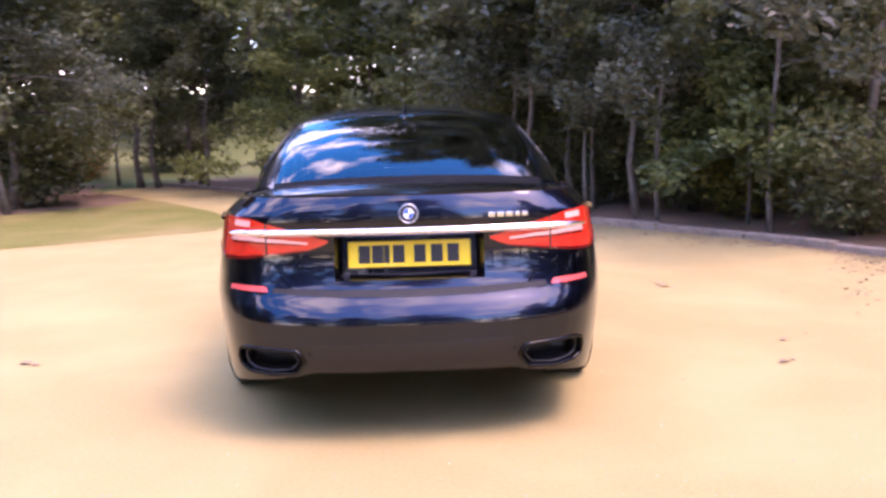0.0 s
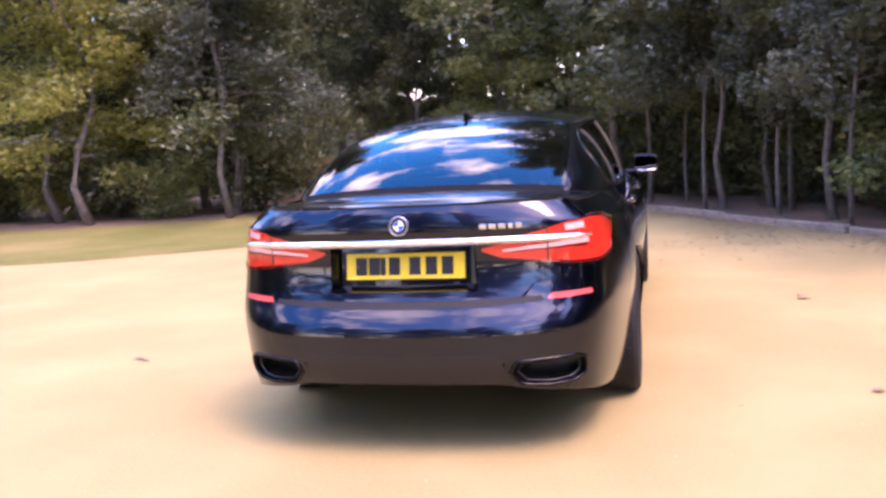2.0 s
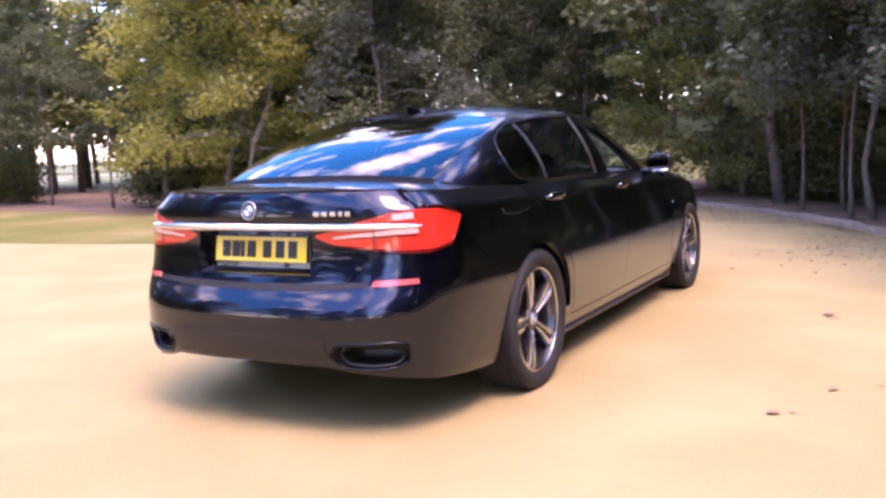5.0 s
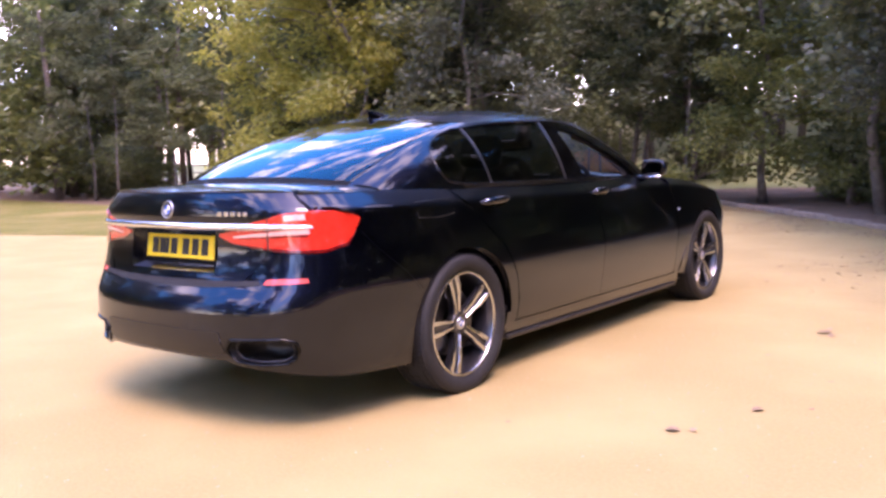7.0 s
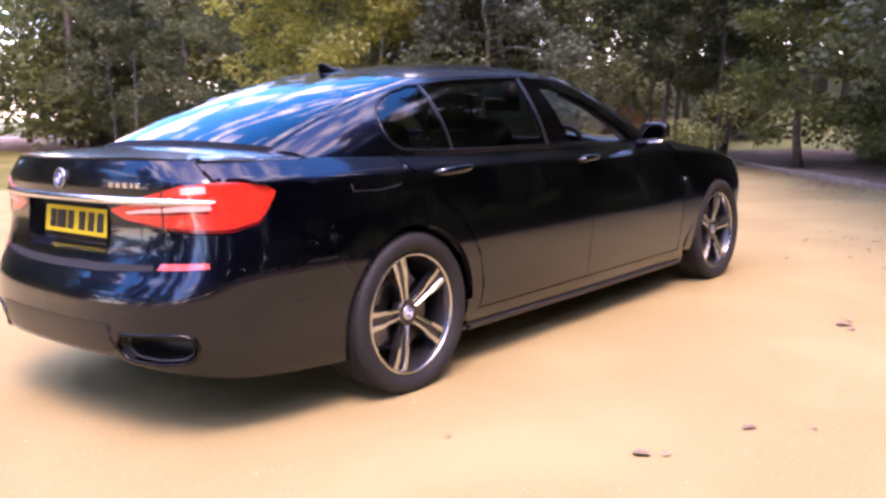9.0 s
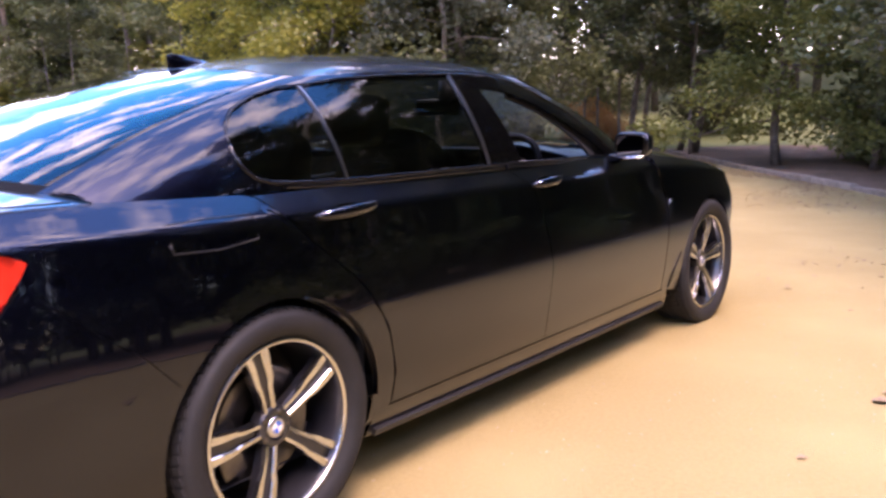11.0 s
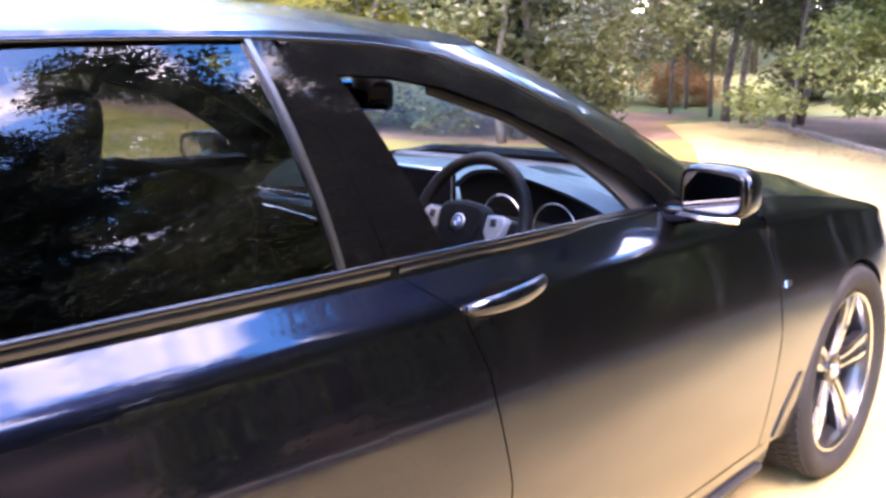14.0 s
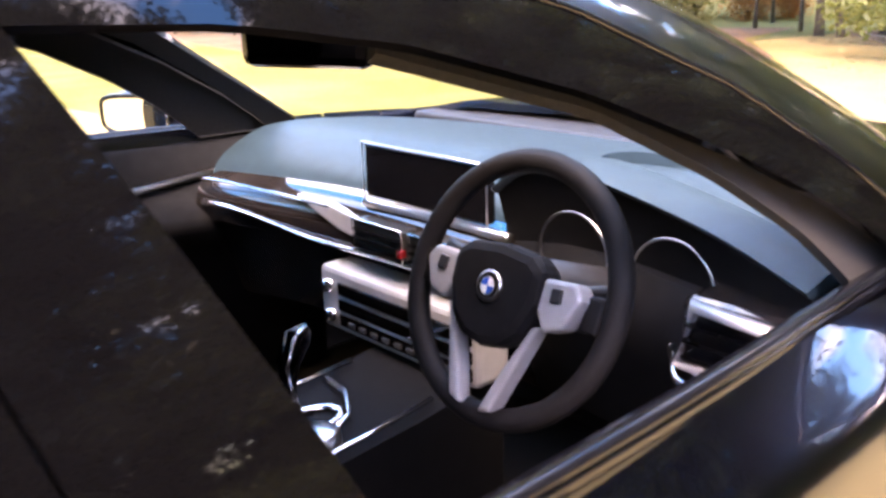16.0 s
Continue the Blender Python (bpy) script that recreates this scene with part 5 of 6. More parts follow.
KERB = [(6.4, -4.0), (6.1, -1.0), (5.5, 1.5), (4.55, 3.54), (3.92, 4.85), (3.55, 5.4), (2.85, 6.4), (1.9, 8.0), (1.3, 9.1), (.3, 10.5), (-.1, 11.0), (-1.6, 12.7), (-3.6, 15.0), (-4.7, 16.4), (-6.5, 18.5)]


def hill(x, y):
    """The meadow rises gently beyond the clearing, to the north."""
    r = math.hypot(x, y)
    west = float(smoothstep(.62, .78, -x / max(r, 1e-6)))
    return 3.4 * float(smoothstep(21, 46, r)) * float(smoothstep(-.15, .35, y / max(r, 1e-6))) * (1 - west)


rings = [4, 12, 20, 23, 26, 29, 32, 35, 38, 42, 46, 55, 80, 140, 400]
gv, gf = [(0, 0, -.012)], []
for r in rings:
    for k in range(72):
        x, y = r * math.cos(k * math.pi / 36), r * math.sin(k * math.pi / 36)
        gv.append((x, y, hill(x, y) - .012))
for k in range(72):
    gf.append((0, 1 + k, 1 + (k + 1) % 72))
    for i in range(len(rings) - 1):
        gf.append((1 + i * 72 + k, 1 + (i + 1) * 72 + k, 1 + (i + 1) * 72 + (k + 1) % 72, 1 + i * 72 + (k + 1) % 72))
ground = tagged(new("ground", mesh_of("ground", gv, gf, M_MEADOW)), "pale open meadow reaching to the horizon", "ground", "", "structure")
ground_sheet("soil_bank", KERB + [(-4, 22), (2, 25), (30, 25), (30, -30), (7, -30)], .02, M_SOIL, "brown leaf-strewn soil under the trees beside the gravel")
ground_sheet("soil_verge", [(-70, 18), (-24, 11.6), (-13.8, 9.9), (-9.8, 9.7), (-6.9, 10.7), (-5.5, 12.1), (-5.3, 13.6), (-7.4, 16.4), (-8, 20), (-14, 23), (-70, 34)], .008, M_SOIL, "brown leaf-strewn soil under the trees behind the lawn")
gravel = ground_sheet("gravel", [(-60, -40), (40, -40), (8, -30), (7.4, -12)] + KERB + GRASS_EDGE[::-1], 0, M_GRAVEL, "pale buff gravel drive, lightly marked", category="gravel")
lawn = ground_sheet("lawn", GRASS_EDGE + [(-8, 19), (-70, 34)], .004, M_GRASS, "short dry grass strip beside the gravel", category="grass")

M_LANE = material("pale_lane_gravel", (0.34, 0.31, 0.26), rough=0.95, vary=0.15, scale=3, mottle=(0.28, 0.25, 0.20), mottle_scale=0.3, spec=0.1)
lane = ground_sheet("road", [(-70, 4), (-52, 24), (-44, 36), (-41, 50), (-44, 51), (-47.5, 37.5), (-55.5, 26), (-74, 6)], .02, M_LANE, "pale gravel lane beyond the trees", category="road")
M_FENCE = material("grey_fence_timber", (0.15, 0.12, 0.095), rough=0.9, vary=0.3, scale=12, bump=0.003, bump_scale=80, random_tint=0.2)
FENCE = polyline([(-62, 9), (-50.5, 23.5), (-42.5, 35.5), (-39.8, 48)], 19)
fence = thing("fence", "weathered grey post and rail fence beside the lane", "fence", group="")
bm = bmesh.new()
box(bm, -.06, .06, -.06, .06, -.1, 1.15)
bmesh.ops.bevel(bm, geom=bm.edges[:], offset=.012, segments=1, affect="EDGES")
post_mesh = bpy.data.meshes.new("post")
bm.to_mesh(post_mesh)
bm.free()
post_mesh.materials.append(M_FENCE)
for x, y in FENCE:
    o = new("post", post_mesh)
    o.parent = fence
    o.matrix_basis = pose(float(x), float(y), 0, 0, 0, 35)
for (x, y), (x2, y2) in zip(FENCE, FENCE[1:]):
    for z in (.45, .95):
        bm = bmesh.new()
        n = math.hypot(x2 - x, y2 - y)
        box(bm, -.02, .02, 0, n, z - .045, z + .045, pose(float(x), float(y), 0, 0, 0, math.degrees(math.atan2(y2 - y, x2 - x)) - 90))
        part("rail", bm, M_FENCE, fence)

# timber edging along the soil bank, piece by piece
edge_line = polyline(np.array(KERB), 600)
total = np.r_[0, np.cumsum(np.linalg.norm(np.diff(edge_line, axis=0), axis=1))]
edging = thing("timber_edging", "weathered timber edging between gravel and soil", "edging")
edging["kind"] = "structure"
bm = bmesh.new()
box(bm, -.055, .055, -.585, .585, -.03, .085)
bmesh.ops.bevel(bm, geom=bm.edges[:], offset=.012, segments=1, affect="EDGES")
sleeper_mesh = bpy.data.meshes.new("sleeper")
bm.to_mesh(sleeper_mesh)
bm.free()
sleeper_mesh.materials.append(M_KERB)
re_ = random.Random(9)
for d in np.arange(.6, total[-1] - .6, 1.19):
    x, y = np.interp(d, total, edge_line[:, 0]), np.interp(d, total, edge_line[:, 1])
    x2, y2 = np.interp(d + .2, total, edge_line[:, 0]), np.interp(d + .2, total, edge_line[:, 1])
    o = new("sleeper", sleeper_mesh)
    o.parent = edging
    o.matrix_basis = pose(x, y, re_.uniform(-.015, .008), re_.uniform(-1.2, 1.2), re_.uniform(-3, 3), math.degrees(math.atan2(y2 - y, x2 - x)) - 90 + re_.uniform(-1, 1))

# stones and scuffs on the gravel, fallen leaves
def stones(name, seed, count, area, lo, hi, mat, label, category):
    rng = np.random.default_rng(seed)
    v, f = [], []
    for _ in range(count):
        x, y = rng.uniform(area[0], area[1]), rng.uniform(area[2], area[3])
        r = rng.uniform(lo, hi)
        k = len(v)
        a0 = rng.random() * 6.28
        for i in range(5):
            a = a0 + i * 1.2566
            v.append((x + r * math.cos(a) * rng.uniform(.7, 1.2), y + r * math.sin(a) * rng.uniform(.7, 1.2), .0))
        v.append((x, y, r * .7))
        f += [(k + i, k + (i + 1) % 5, k + 5) for i in range(5)]
    ob = new(name, mesh_of(name, v, f, mat, smooth=False))
    return tagged(ob, label, category, "", "stuff")


M_STONE = material("mixed_gravel_stone", (0.37, 0.285, 0.18), rough=0.95, vary=0.2, scale=3, random_tint=0.2)
M_LITTER = material("dry_leaf", (0.30, 0.20, 0.12), rough=0.9, vary=0.3, scale=30, random_tint=0.4)
stones("loose_stones", 3, 5000, (-5, 6, -4, 9), .003, .008, M_STONE, "loose buff gravel stones", "stones")


def edge_litter(seed, count):
    """Dead leaves and needles blown against the edging, thinning out over the gravel."""
    rng = np.random.default_rng(seed)
    v, f = [], []
    for _ in range(count):
        d = rng.uniform(.5, total[-1] - .5)
        x, y = np.interp(d, total, edge_line[:, 0]), np.interp(d, total, edge_line[:, 1])
        x2, y2 = np.interp(d + .1, total, edge_line[:, 0]), np.interp(d + .1, total, edge_line[:, 1])
        n = np.array([-(y2 - y), x2 - x]) / .1
        off = .07 + abs(rng.normal()) * (.55 + .45 * math.sin(d * 1.3))
        cx, cy = x + n[0] * off, y + n[1] * off
        a, r = rng.random() * 6.28, rng.uniform(.012, .034)
        u, w = np.array([math.cos(a), math.sin(a)]), np.array([-math.sin(a), math.cos(a)]) * rng.uniform(.25, .6)
        k, lift = len(v), rng.uniform(.002, .012)
        for p, z in ((-u, .003), (w, lift), (u, .003), (-w, lift * .7)):
            v.append((cx + p[0] * r, cy + p[1] * r, z))
        f.append((k, k + 1, k + 2, k + 3))
    ob = new("leaf_litter", mesh_of("leaf_litter", v, f, M_LITTER, smooth=False))
    return tagged(ob, "scattered brown leaf litter on gravel along the edging", "leaves", "", "stuff")


edge_litter(21, 9000)


def leaf_scrap(x, y, s, turn):
    """A curled dead leaf lying on the gravel."""
    v, f = [], []
    for i in range(7):
        t_ = i / 6
        wdt = .42 * math.sin(math.pi * min(1, t_ * 1.05)) ** .8
        for j, q in enumerate((-1, 0, 1)):
            v.append(((t_ - .5) * s, q * wdt * s * .8, .004 + .22 * s * abs(q) * wdt + .05 * s * math.sin(3 * t_)))
    for i in range(6):
        for j in range(2):
            f.append((i * 3 + j, (i + 1) * 3 + j, (i + 1) * 3 + j + 1, i * 3 + j + 1))
    o = new("fallen_leaf", mesh_of("fallen_leaf", v, f, M_LITTER))
    o.matrix_basis = pose(x, y, .002, 0, 0, turn)
    return tagged(o, "small curled brown leaf on the gravel", "leaf", "fallen leaves")


for x, y, s, a in ((2.05, -.03, .12, 20), (2.12, .02, .08, 100), (2.25, .45, .11, 60), (2.06, 2.3, .16, 10), (2.12, 2.23, .10, 80), (1.40, -.31, .05, 40), (-2.28, .5, .14, 5), (-2.2, .46, .10, 70),
                   (1.96, 1.52, .07, 30), (2.05, 2.43, .10, 140), (2.4, 1.1, .06, 15), (1.55, 3.9, .07, 45)):
    leaf_scrap(x, y, s * .62, a)

# ---- trees ----
def leaf_mat(name, colour, second, glow):
    """Leaves: thin sheets that let some light through."""
    m = bpy.data.materials.new(name)
    m.use_nodes = True
    n, l = m.node_tree.nodes, m.node_tree.links
    n.clear()
    out = n.new("ShaderNodeOutputMaterial")
    geo, info = n.new("ShaderNodeNewGeometry"), n.new("ShaderNodeObjectInfo")
    ramp = n.new("ShaderNodeMixRGB")
    ramp.inputs[1].default_value, ramp.inputs[2].default_value = rgba(colour), rgba(second)
    l.new(geo.outputs["Random Per Island"], ramp.inputs[0])
    hsv = n.new("ShaderNodeHueSaturation")
    mr = n.new("ShaderNodeMapRange")
    mr.inputs[3].default_value, mr.inputs[4].default_value = .7, 1.3
    l.new(info.outputs["Random"], mr.inputs[0])
    l.new(mr.outputs[0], hsv.inputs["Value"])
    l.new(ramp.outputs[0], hsv.inputs["Color"])
    d, t, g, mix, mix2 = n.new("ShaderNodeBsdfDiffuse"), n.new("ShaderNodeBsdfTranslucent"), n.new("ShaderNodeBsdfGlossy"), n.new("ShaderNodeMixShader"), n.new("ShaderNodeMixShader")
    g.inputs["Roughness"].default_value = .45
    mix.inputs[0].default_value, mix2.inputs[0].default_value = glow, .04
    for s in (d, t):
        l.new(hsv.outputs[0], s.inputs[0])
    l.new(d.outputs[0], mix.inputs[1])
    l.new(t.outputs[0], mix.inputs[2])
    l.new(mix.outputs[0], mix2.inputs[1])
    l.new(g.outputs[0], mix2.inputs[2])
    l.new(mix2.outputs[0], out.inputs[0])
    return m


M_LEAF_DARK = leaf_mat("dark_green_leaves", (.070, .088, .034), (.140, .152, .054), .47)
M_LEAF_MID = leaf_mat("mid_green_leaves", (.092, .114, .030), (.185, .196, .050), .46)
M_LEAF_YELLOW = leaf_mat("yellow_green_leaves", (.19, .200, .036), (.36, .33, .06), .5)
M_LEAF_LIGHT = leaf_mat("light_green_leaves", (.095, .135, .040), (.19, .225, .072), .5)
M_LEAF_PINE = leaf_mat("pine_needles", (.070, .086, .050), (.130, .146, .080), .46)
# needles darkened so that backlit silhouettes are put into the colour
M_LEAF_FIR = leaf_mat("fir_needles_backlit_dark", (.020, .027, .016), (.042, .05, .027), .15)
M_LEAF_RUST = leaf_mat("rust_red_leaves", (.40, .15, .045), (.48, .27, .08), .35)


def leaves(rng, centres, count, size, spread, droop=0.3):
    """Small bent leaves, in sprays round the given centres."""
    c = np.array(centres, float)
    which = np.repeat(np.arange(len(c)), np.maximum(1, (count * c[:, 3]).astype(int)))
    n = len(which)

    def unit(q):
        return q / (np.linalg.norm(q, axis=1, keepdims=True) + 1e-6)

    d = unit(rng.normal(size=(n, 3))) * (np.sqrt(rng.random(n)) * c[which, 3] * spread)[:, None]
    p = c[which, :3] + d * np.array([1, 1, .6])
    a = rng.random(n) * 2 * math.pi
    u = unit(np.stack([np.cos(a), np.sin(a), rng.normal(size=n) * .35 - droop], -1))
    v = unit(np.cross(u, rng.normal(size=(n, 3))))
    s = (size * (.6 + .8 * rng.random(n)))[:, None]
    bend = np.cross(u, v) * s * .22
    verts = np.stack([p, p + u * s * .5 + v * s * .32 + bend, p + u * s, p + u * s * .5 - v * s * .32 + bend], 1).reshape(-1, 3)
    k = np.arange(n)[:, None] * 4
    faces = np.concatenate([k + np.array([0, 1, 2]), k + np.array([0, 2, 3])], 1).reshape(-1, 3)
    return verts.tolist(), faces.tolist()


def tree(seed, tall, r0, crown_from, reach, leaf, bark, per, size, lean=0.0, limbs=16, straight=1.0):
    """A tapered trunk, limbs that rise or droop, and a crown of leaf sprays along them."""
    rng = np.random.default_rng(seed)
    t = new("tree")
    bend = rng.normal(size=(2, 2)) * .12 / straight
    zs = np.linspace(0, tall, 12)
    axis = lambda z: np.array([lean * z + bend[0, 0] * math.sin(z * .8) + bend[0, 1] * math.sin(z * 1.7), bend[1, 0] * math.sin(z * .7) + bend[1, 1] * math.sin(z * 1.9), z])
    rad = lambda z: r0 * (1.0 - .85 * z / tall) + r0 * .35 * math.exp(-z / .15)
    v, f = tube([axis(z) - axis(0) * [1, 1, 0] for z in zs], [rad(z) for z in zs], 9)
    part("trunk", mesh_of("trunk", v, f, bark), bark, t)
    lv, lf, centres = [], [], []
    for i in range(limbs):
        z = crown_from + (tall * .97 - crown_from) * ((i + rng.random()) / limbs)
        a = i * 2.4 + rng.normal() * .4
        share = (z - crown_from) / (tall - crown_from)
        length = reach * (1.05 - .75 * share) * (.7 + .5 * rng.random())
        b = axis(z)
        rise = .15 + .5 * share + rng.normal() * .15
        pts = [b + np.array([math.cos(a) * length * s, math.sin(a) * length * s, max(.6 - b[2], length * (rise * s - .35 * s * s))]) for s in (0, .35, .7, 1.0)]
        v, f = tube(pts, [max(.008, rad(z) * .45), max(.006, rad(z) * .3), .008, .004], 5)
        k = len(lv)
        lv += v
        lf += [tuple(q + k for q in ff) for ff in f]
        for s in np.linspace(.3, 1.05, 5):
            q = b + np.array([math.cos(a) * length * s, math.sin(a) * length * s, length * (rise * s - .35 * s * s)])
            q = q + rng.normal(size=3) * .12 * length
            q[2] = max(q[2], .75)
            centres.append((*q, (.30 + .25 * rng.random()) * reach * .55))
    part("limb", mesh_of("limb", lv, lf, bark), bark, t)
    v, f = leaves(rng, centres, per, size, 1.0)
    part("crown", mesh_of("crown", v, f, leaf, smooth=False), leaf, t)
    return t


KINDS = {
    "broad": tree(11, 9.0, .09, 1.7, 2.6, M_LEAF_DARK, M_BARK, 230, .115, limbs=26),
    "broad_low": tree(12, 7.5, .09, .9, 2.3, M_LEAF_MID, M_BARK, 240, .115, limbs=26),
    "yellow": tree(13, 8.0, .08, 1.3, 2.2, M_LEAF_YELLOW, M_BARKPALE, 215, .11, limbs=24),
    "pine": tree(14, 11.0, .062, 2.3, 2.2, M_LEAF_PINE, M_BARKPALE, 290, .10, limbs=30, straight=3.0),
    "fir": tree(17, 11.5, .10, 1.0, 2.6, M_LEAF_FIR, M_BARK, 230, .13, limbs=34, straight=3.0),
    "slim": tree(15, 8.0, .034, 1.9, 1.7, M_LEAF_DARK, M_BARKPALE, 230, .11, limbs=20, lean=.03, straight=4.0),
    "leaning": tree(16, 8.5, .075, 2.0, 2.0, M_LEAF_DARK, M_BARK, 210, .115, limbs=20, lean=.22),
    "young": tree(18, 2.5, .022, .75, 1.45, M_LEAF_LIGHT, M_BARKPALE, 300, .10, limbs=15, straight=3.0),
}
LABELS = {
    "broad": "tall dark green broadleaf tree with brown bark", "broad_low": "green broadleaf tree with low hanging branches",
    "yellow": "yellow-green young tree with a pale trunk", "pine": "tall dark pine tree with a bare pale trunk",
    "fir": "tall dense fir tree with backlit darkness in its colour", "slim": "slim dark green tree with a pale trunk", "leaning": "leaning green tree with a dark trunk",
    "young": "young light green tree with thin spreading branches",
}
for k, ob in KINDS.items():
    tagged(ob, LABELS[k], "tree", "trees round the gravel")
planted = set()


def plant(kind, x, y, size=1.0, turn=0.0):
    m = pose(x, y, hill(x, y), 0, 0, turn) @ Matrix.Diagonal((size, size, size, 1))
    if kind not in planted:
        planted.add(kind)
        KINDS[kind].matrix_basis = m
        return
    ob = copy_thing(KINDS[kind], m)
    ob.matrix_basis = m


rt = random.Random(5)
for kind, x, y, s in (
        ("pine", 3.15, 7.3, .78), ("slim", 2.85, 8.7, 1.0), ("slim", 4.2, 5.35, .9), ("slim", 3.2, 6.45, .8), ("pine", 1.98, 9.2, .74), ("slim", 2.62, 8.1, .9),
        ("slim", 1.72, 9.2, .85), ("slim", .9, 10.8, .9), ("slim", 1.5, 10.7, .8), ("pine", 2.65, 9.3, .74), ("pine", .4, 12.1, 1.4),
        ("young", 4.3, 6.25, .92), ("broad_low", 6.8, 6.2, .9), ("broad", 6.5, 8.4, 1.1), ("pine", 5.4, 10.7, 1.1), ("pine", 3.3, 11.8, 1.4), ("broad", 1.6, 13.6, 1.5),
        ("leaning", -6.55, 17.6, 1.0), ("leaning", -6.05, 17.4, .85), ("leaning", -5.75, 18.4, .8), ("leaning", -5.05, 17.6, 1.05), ("slim", -7.4, 18.6, 1.1), ("slim", -8.6, 19.0, 1.0), ("slim", -8.9, 20.3, 1.1), ("broad_low", -2.3, 14.6, .85), ("broad_low", -.6, 14.4, .85),
        ("broad", -7.2, 11.7, 1.0), ("pine", -6.9, 10.9, .9), ("yellow", -9.6, 10.4, 1.0), ("yellow", -10.7, 11.0, 1.0), ("yellow", -13.0, 11.2, 1.0), ("broad", -11.5, 13.2, 1.0),
        ("slim", -15.4, 11.6, .9), ("slim", -21.0, 12.0, 1.0), ("slim", -23.0, 12.4, 1.1), ("slim", -19.0, 12.6, .9), ("broad", -8.6, 14.2, 1.1), ("slim", -4.6, 16.3, 1.0), ("fir", -8.8, 13.5, .85), ("broad", -26.5, 14.6, 1.0), ("broad_low", -30.0, 15.4, 1.1), ("broad", -33.5, 16.0, 1.1), ("pine", 2.4, 12.4, 1.35)):
    plant(kind, x, y, s, rt.random() * 360)
# tall firs out of view, sized to darken the side glass reflections
for kind, x, y, s in (("pine", 8.2, 9.5, 1.0), ("broad", 9.8, 8.0, 1.0), ("broad", 8.6, 12.0, 1.2), ("pine", 10.5, 12.5, 1.15), ("fir", 12.0, 9.6, 1.15), ("fir", 12.4, 7.2, 1.4), ("fir", 14.6, 5.4, 1.65), ("fir", 13.6, 4.2, 1.45), ("fir", 15.4, 3.0, 1.6)):
    plant(kind, x, y, s, rt.random() * 360)
plant("pine", 5.3, 5.1, 1.02, 200)
# the wood behind
for i in range(46):
    x = -26 + 52 * rt.random()
    y = 15.5 + 8 * rt.random() + abs(x) * .02
    if -15 < x < -1.5:
        continue
    if -27 < x < -15 and rt.random() < .5:
        continue
    plant(rt.choice(("broad", "broad", "broad_low", "pine", "slim")), x, y, .85 + .4 * rt.random(), rt.random() * 360)
# out of view on the right: mostly darkened firs, there for the reflections
for i in range(26):
    x, y = 15 + 9 * rt.random(), -16 + 22 * rt.random()
    plant(rt.choice(("fir", "fir", "pine", "fir")), x, y, .7 + .3 * rt.random(), rt.random() * 360)
# unseen trees behind the viewpoint, enlarged to darken the boot's reflections
for i in range(18):
    a = radians(190 + 150 * rt.random())
    r = 18 + 7 * rt.random()
    plant(rt.choice(("broad", "broad_low", "pine")), r * math.cos(a), r * math.sin(a), 1.2 + .4 * rt.random(), rt.random() * 360)
# unseen western trees, added to darken what the roof mirrors
for i in range(12):
    plant(rt.choice(("broad", "pine", "broad_low")), -22 - 9 * rt.random(), -12 + 17 * (i + rt.random()) / 12, 1.1 + .4 * rt.random(), rt.random() * 360)



# ---- undergrowth, far woods, autumn shrubs ----
def shrub(seed, wide, tall, leaf, per, size, name="shrub"):
    rng = np.random.default_rng(seed)
    t = new(name)
    centres, lv, lf = [], [], []
    for i in range(9):
        a, r = rng.random() * 6.28, wide * .5 * rng.random()
        top = np.array([math.cos(a) * r * 1.6, math.sin(a) * r * 1.6, tall * (.55 + .45 * rng.random())])
        v, f = tube([(math.cos(a) * .05, math.sin(a) * .05, 0), tuple(top * .5), tuple(top)], [.016, .011, .005], 5)
        k = len(lv)
        lv += v
        lf += [tuple(q + k for q in ff) for ff in f]
        for s in (.35, .6, .8, 1.0):
            centres.append((*(top * s + rng.normal(size=3) * .1 * wide), wide * .32))
    part("stem", mesh_of("stem", lv, lf, M_BARK), M_BARK, t)
    v, f = leaves(rng, centres, per, size, 1.0)
    part("foliage", mesh_of("foliage", v, f, leaf, smooth=False), leaf, t)
    return t


SHRUBS = {"green": tagged(shrub(31, 1.4, 1.3, M_LEAF_MID, 210, .085), "low green shrub under the trees", "shrub", "undergrowth"),
          "dark": tagged(shrub(32, 1.6, 1.7, M_LEAF_DARK, 210, .09), "dark green shrub under the trees", "shrub", "undergrowth"),
          "rust": tagged(shrub(33, 1.9, 1.7, M_LEAF_RUST, 190, .10), "orange-brown autumn shrub behind the trees", "shrub", "undergrowth"),
          "yellow": tagged(shrub(34, 1.5, 1.5, M_LEAF_YELLOW, 200, .085), "yellow-green shrub beside the lawn", "shrub", "undergrowth")}
set_out = set()


def bush(kind, x, y, s, turn):
    m = pose(x, y, hill(x, y), 0, 0, turn) @ Matrix.Diagonal((s, s, s, 1))
    if kind not in set_out:
        set_out.add(kind)
        SHRUBS[kind].matrix_basis = m
    else:
        copy_thing(SHRUBS[kind], m).matrix_basis = m


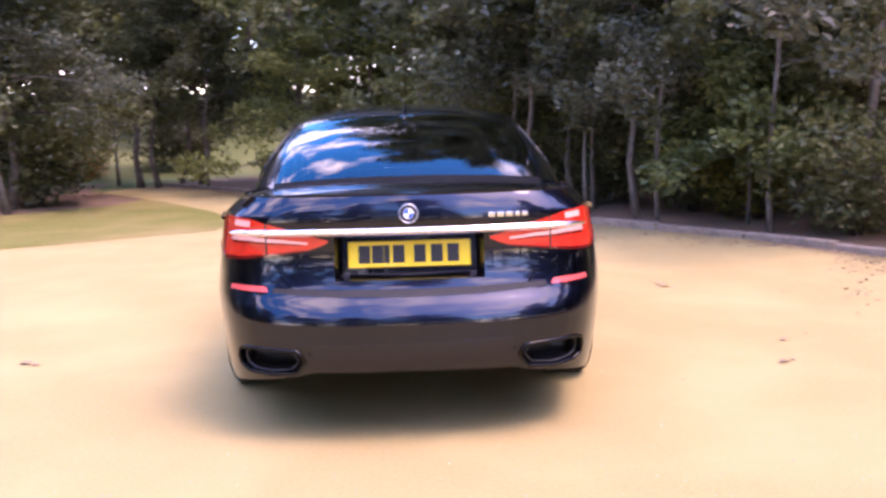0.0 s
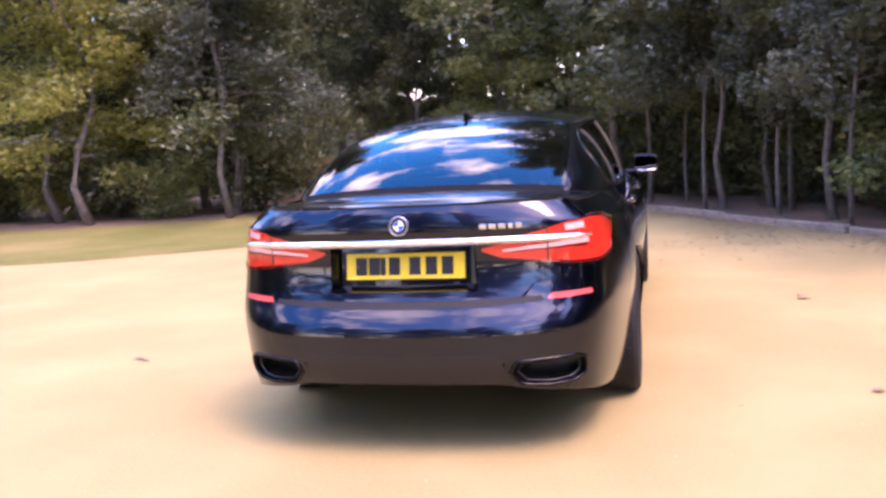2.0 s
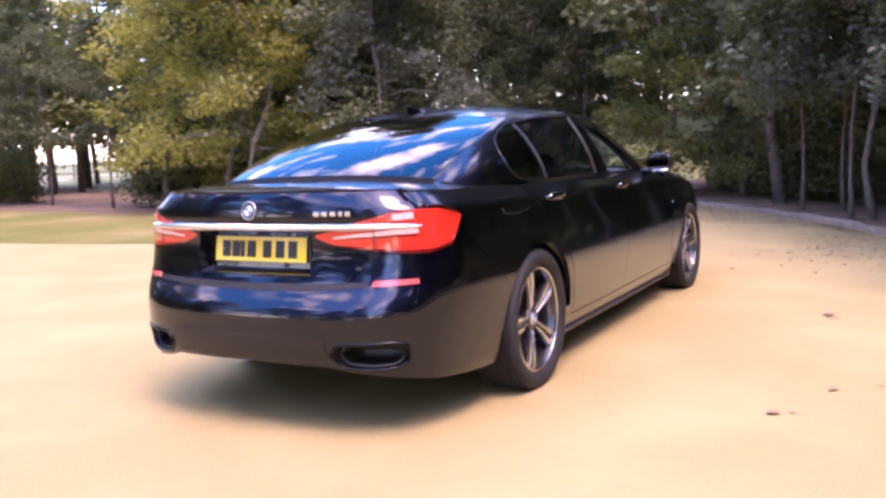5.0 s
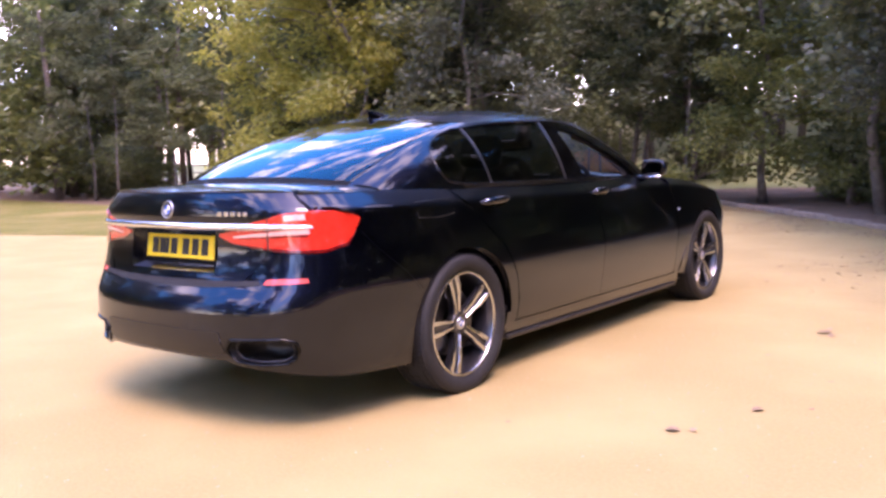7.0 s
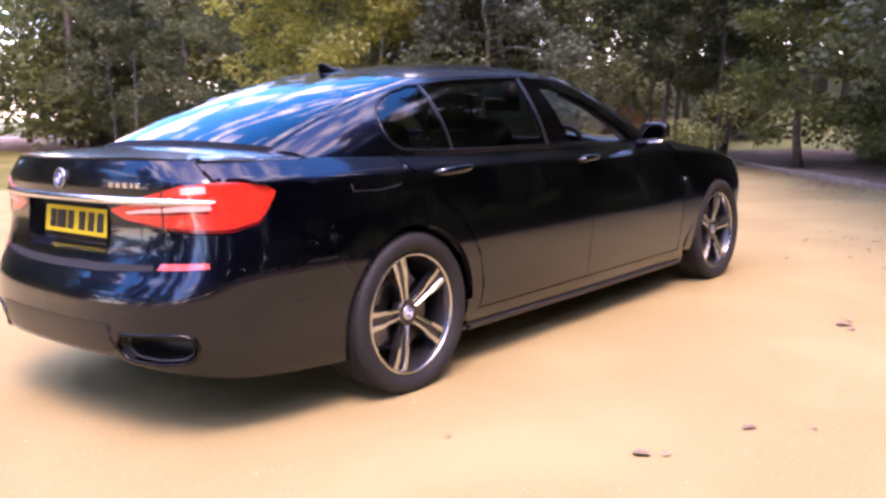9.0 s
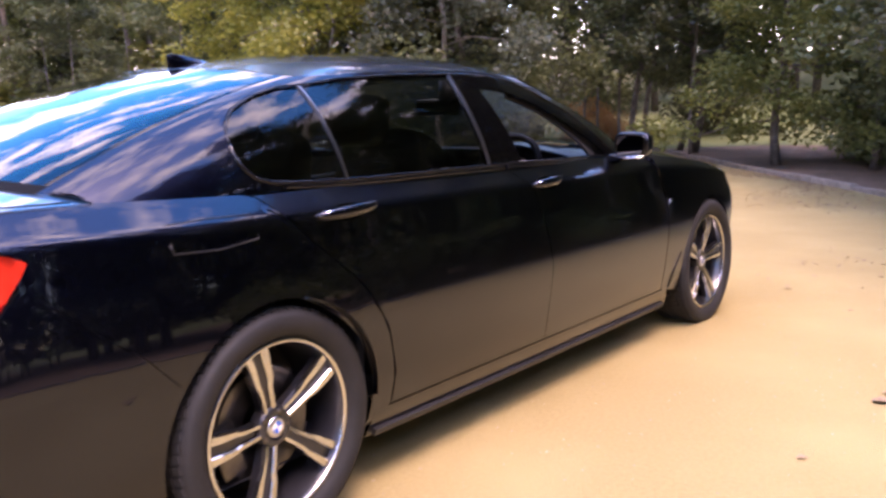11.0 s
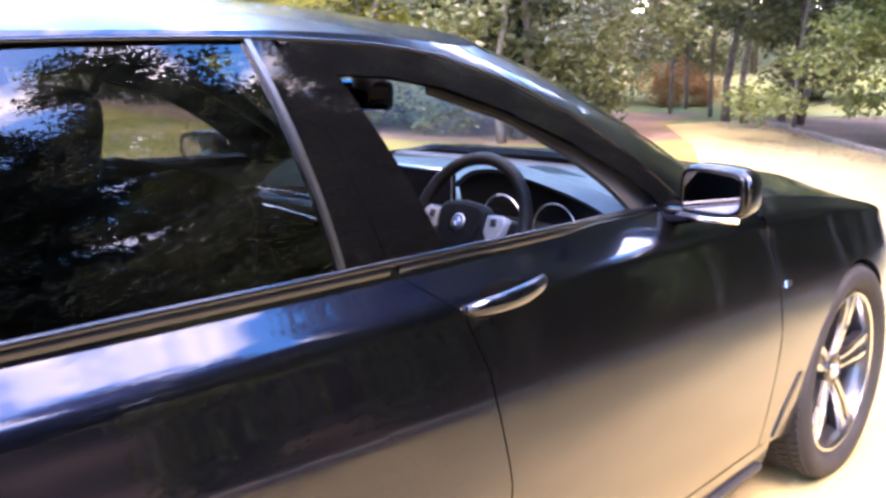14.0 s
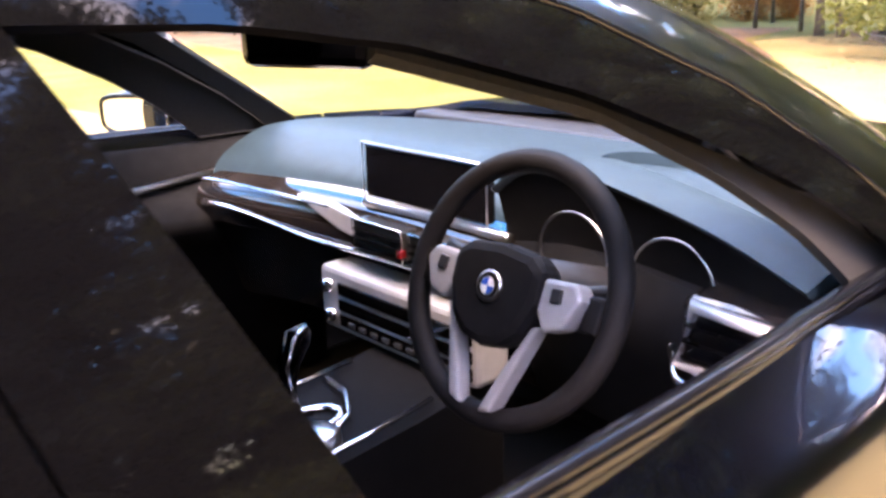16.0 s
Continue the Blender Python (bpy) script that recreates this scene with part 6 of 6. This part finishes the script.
for kind, x, y, s in (("rust", -9.9, 20.8, .62), ("rust", -9.1, 21.5, .5),
                      ("green", -11.4, 20.5, 1.0), ("dark", -11.2, 18.6, 1.1), ("green", -1.4, 16.6, 1.0), ("green", -.4, 15.4, 1.0), ("dark", .3, 14.2, 1.2),
                      ("yellow", 4.7, 6.9, 1.0), ("dark", 5.0, 4.9, .9), ("green", 5.6, 3.4, .9), ("dark", 4.2, 8.0, 1.1), ("dark", 3.3, 10.0, 1.1), ("dark", 2.2, 11.6, 1.1),
                      ("dark", -7.0, 12.4, 1.2), ("green", -8.6, 11.4, 1.0), ("dark", -9.9, 12.0, 1.2), ("yellow", -11.2, 11.6, 1.0), ("green", -12.6, 11.9, 1.1), ("dark", -14.2, 12.2, 1.2),
                      ("green", -21.2, 13.4, 1.3), ("dark", -23.4, 13.8, 1.3),
                      ("dark", -25.5, 14.8, 1.4), ("dark", -28, 15.5, 1.5), ("green", -12.0, 14.5, 1.2), ("dark", 1.2, 12.8, 1.2)):
    bush(kind, x, y, s, rt.random() * 360)
# thicket behind the trees
for i in range(20):
    a = radians(106 + 34 * (i + rt.random()) / 20)
    if 103 < math.degrees(a) < 122 and rt.random() < .75:
        continue
    r = 23.5 + 5 * rt.random()
    bush(rt.choice(("dark", "green", "dark")), r * math.cos(a), r * math.sin(a), 1.4 + .7 * rt.random(), rt.random() * 360)
for i in range(12):
    bush(rt.choice(("dark", "green")), -1 + 13 * (i + rt.random()) / 12, 15.5 + 4 * rt.random(), 1.3 + .5 * rt.random(), rt.random() * 360)

far = np.random.default_rng(77)
tv, tf, clumps = [], [], []
for i in range(300):
    a = radians(20 + 200 * far.random()) if i < 220 else radians(360 * far.random())
    r = 28 + 18 * far.random()
    x, y = r * math.cos(a), r * math.sin(a)
    glade = y > 0 and -.62 < x / y < -.05
    if glade and r < 36 and far.random() < .3:
        continue
    tall, z0 = 6.5 + 5 * far.random(), hill(x, y)
    tall *= .82 if 135 < math.degrees(a) < 172 else 1.0
    v, f = tube([(x, y, z0 - .1), (x + far.normal() * .2, y, z0 + tall * .5), (x + far.normal() * .3, y, z0 + tall)], [.14, .10, .03], 6)
    k = len(tv)
    tv += v
    tf += [tuple(q + k for q in w) for w in f]
    low = .38 if glade and r < 38 else .32 if 131 < math.degrees(a) < 153 else .06
    clumps += [(x + far.normal() * 1.3, y + far.normal() * 1.3, z0 + tall * (low + (.98 - low) * far.random()), .9 + .5 * far.random()) for _ in range(22)]
fv, ff = leaves(far, clumps, 46, .29, 1.0)
woods = new("far_woods", mesh_of("far_woods", fv, ff, M_LEAF_MID, smooth=False))
tagged(woods, "distant green woodland round the clearing", "trees", "", "stuff")
trunks = part("far_trunk", mesh_of("far_trunk", tv, tf, M_BARK), M_BARK, woods)
tagged(trunks, "", "", "", "stuff")
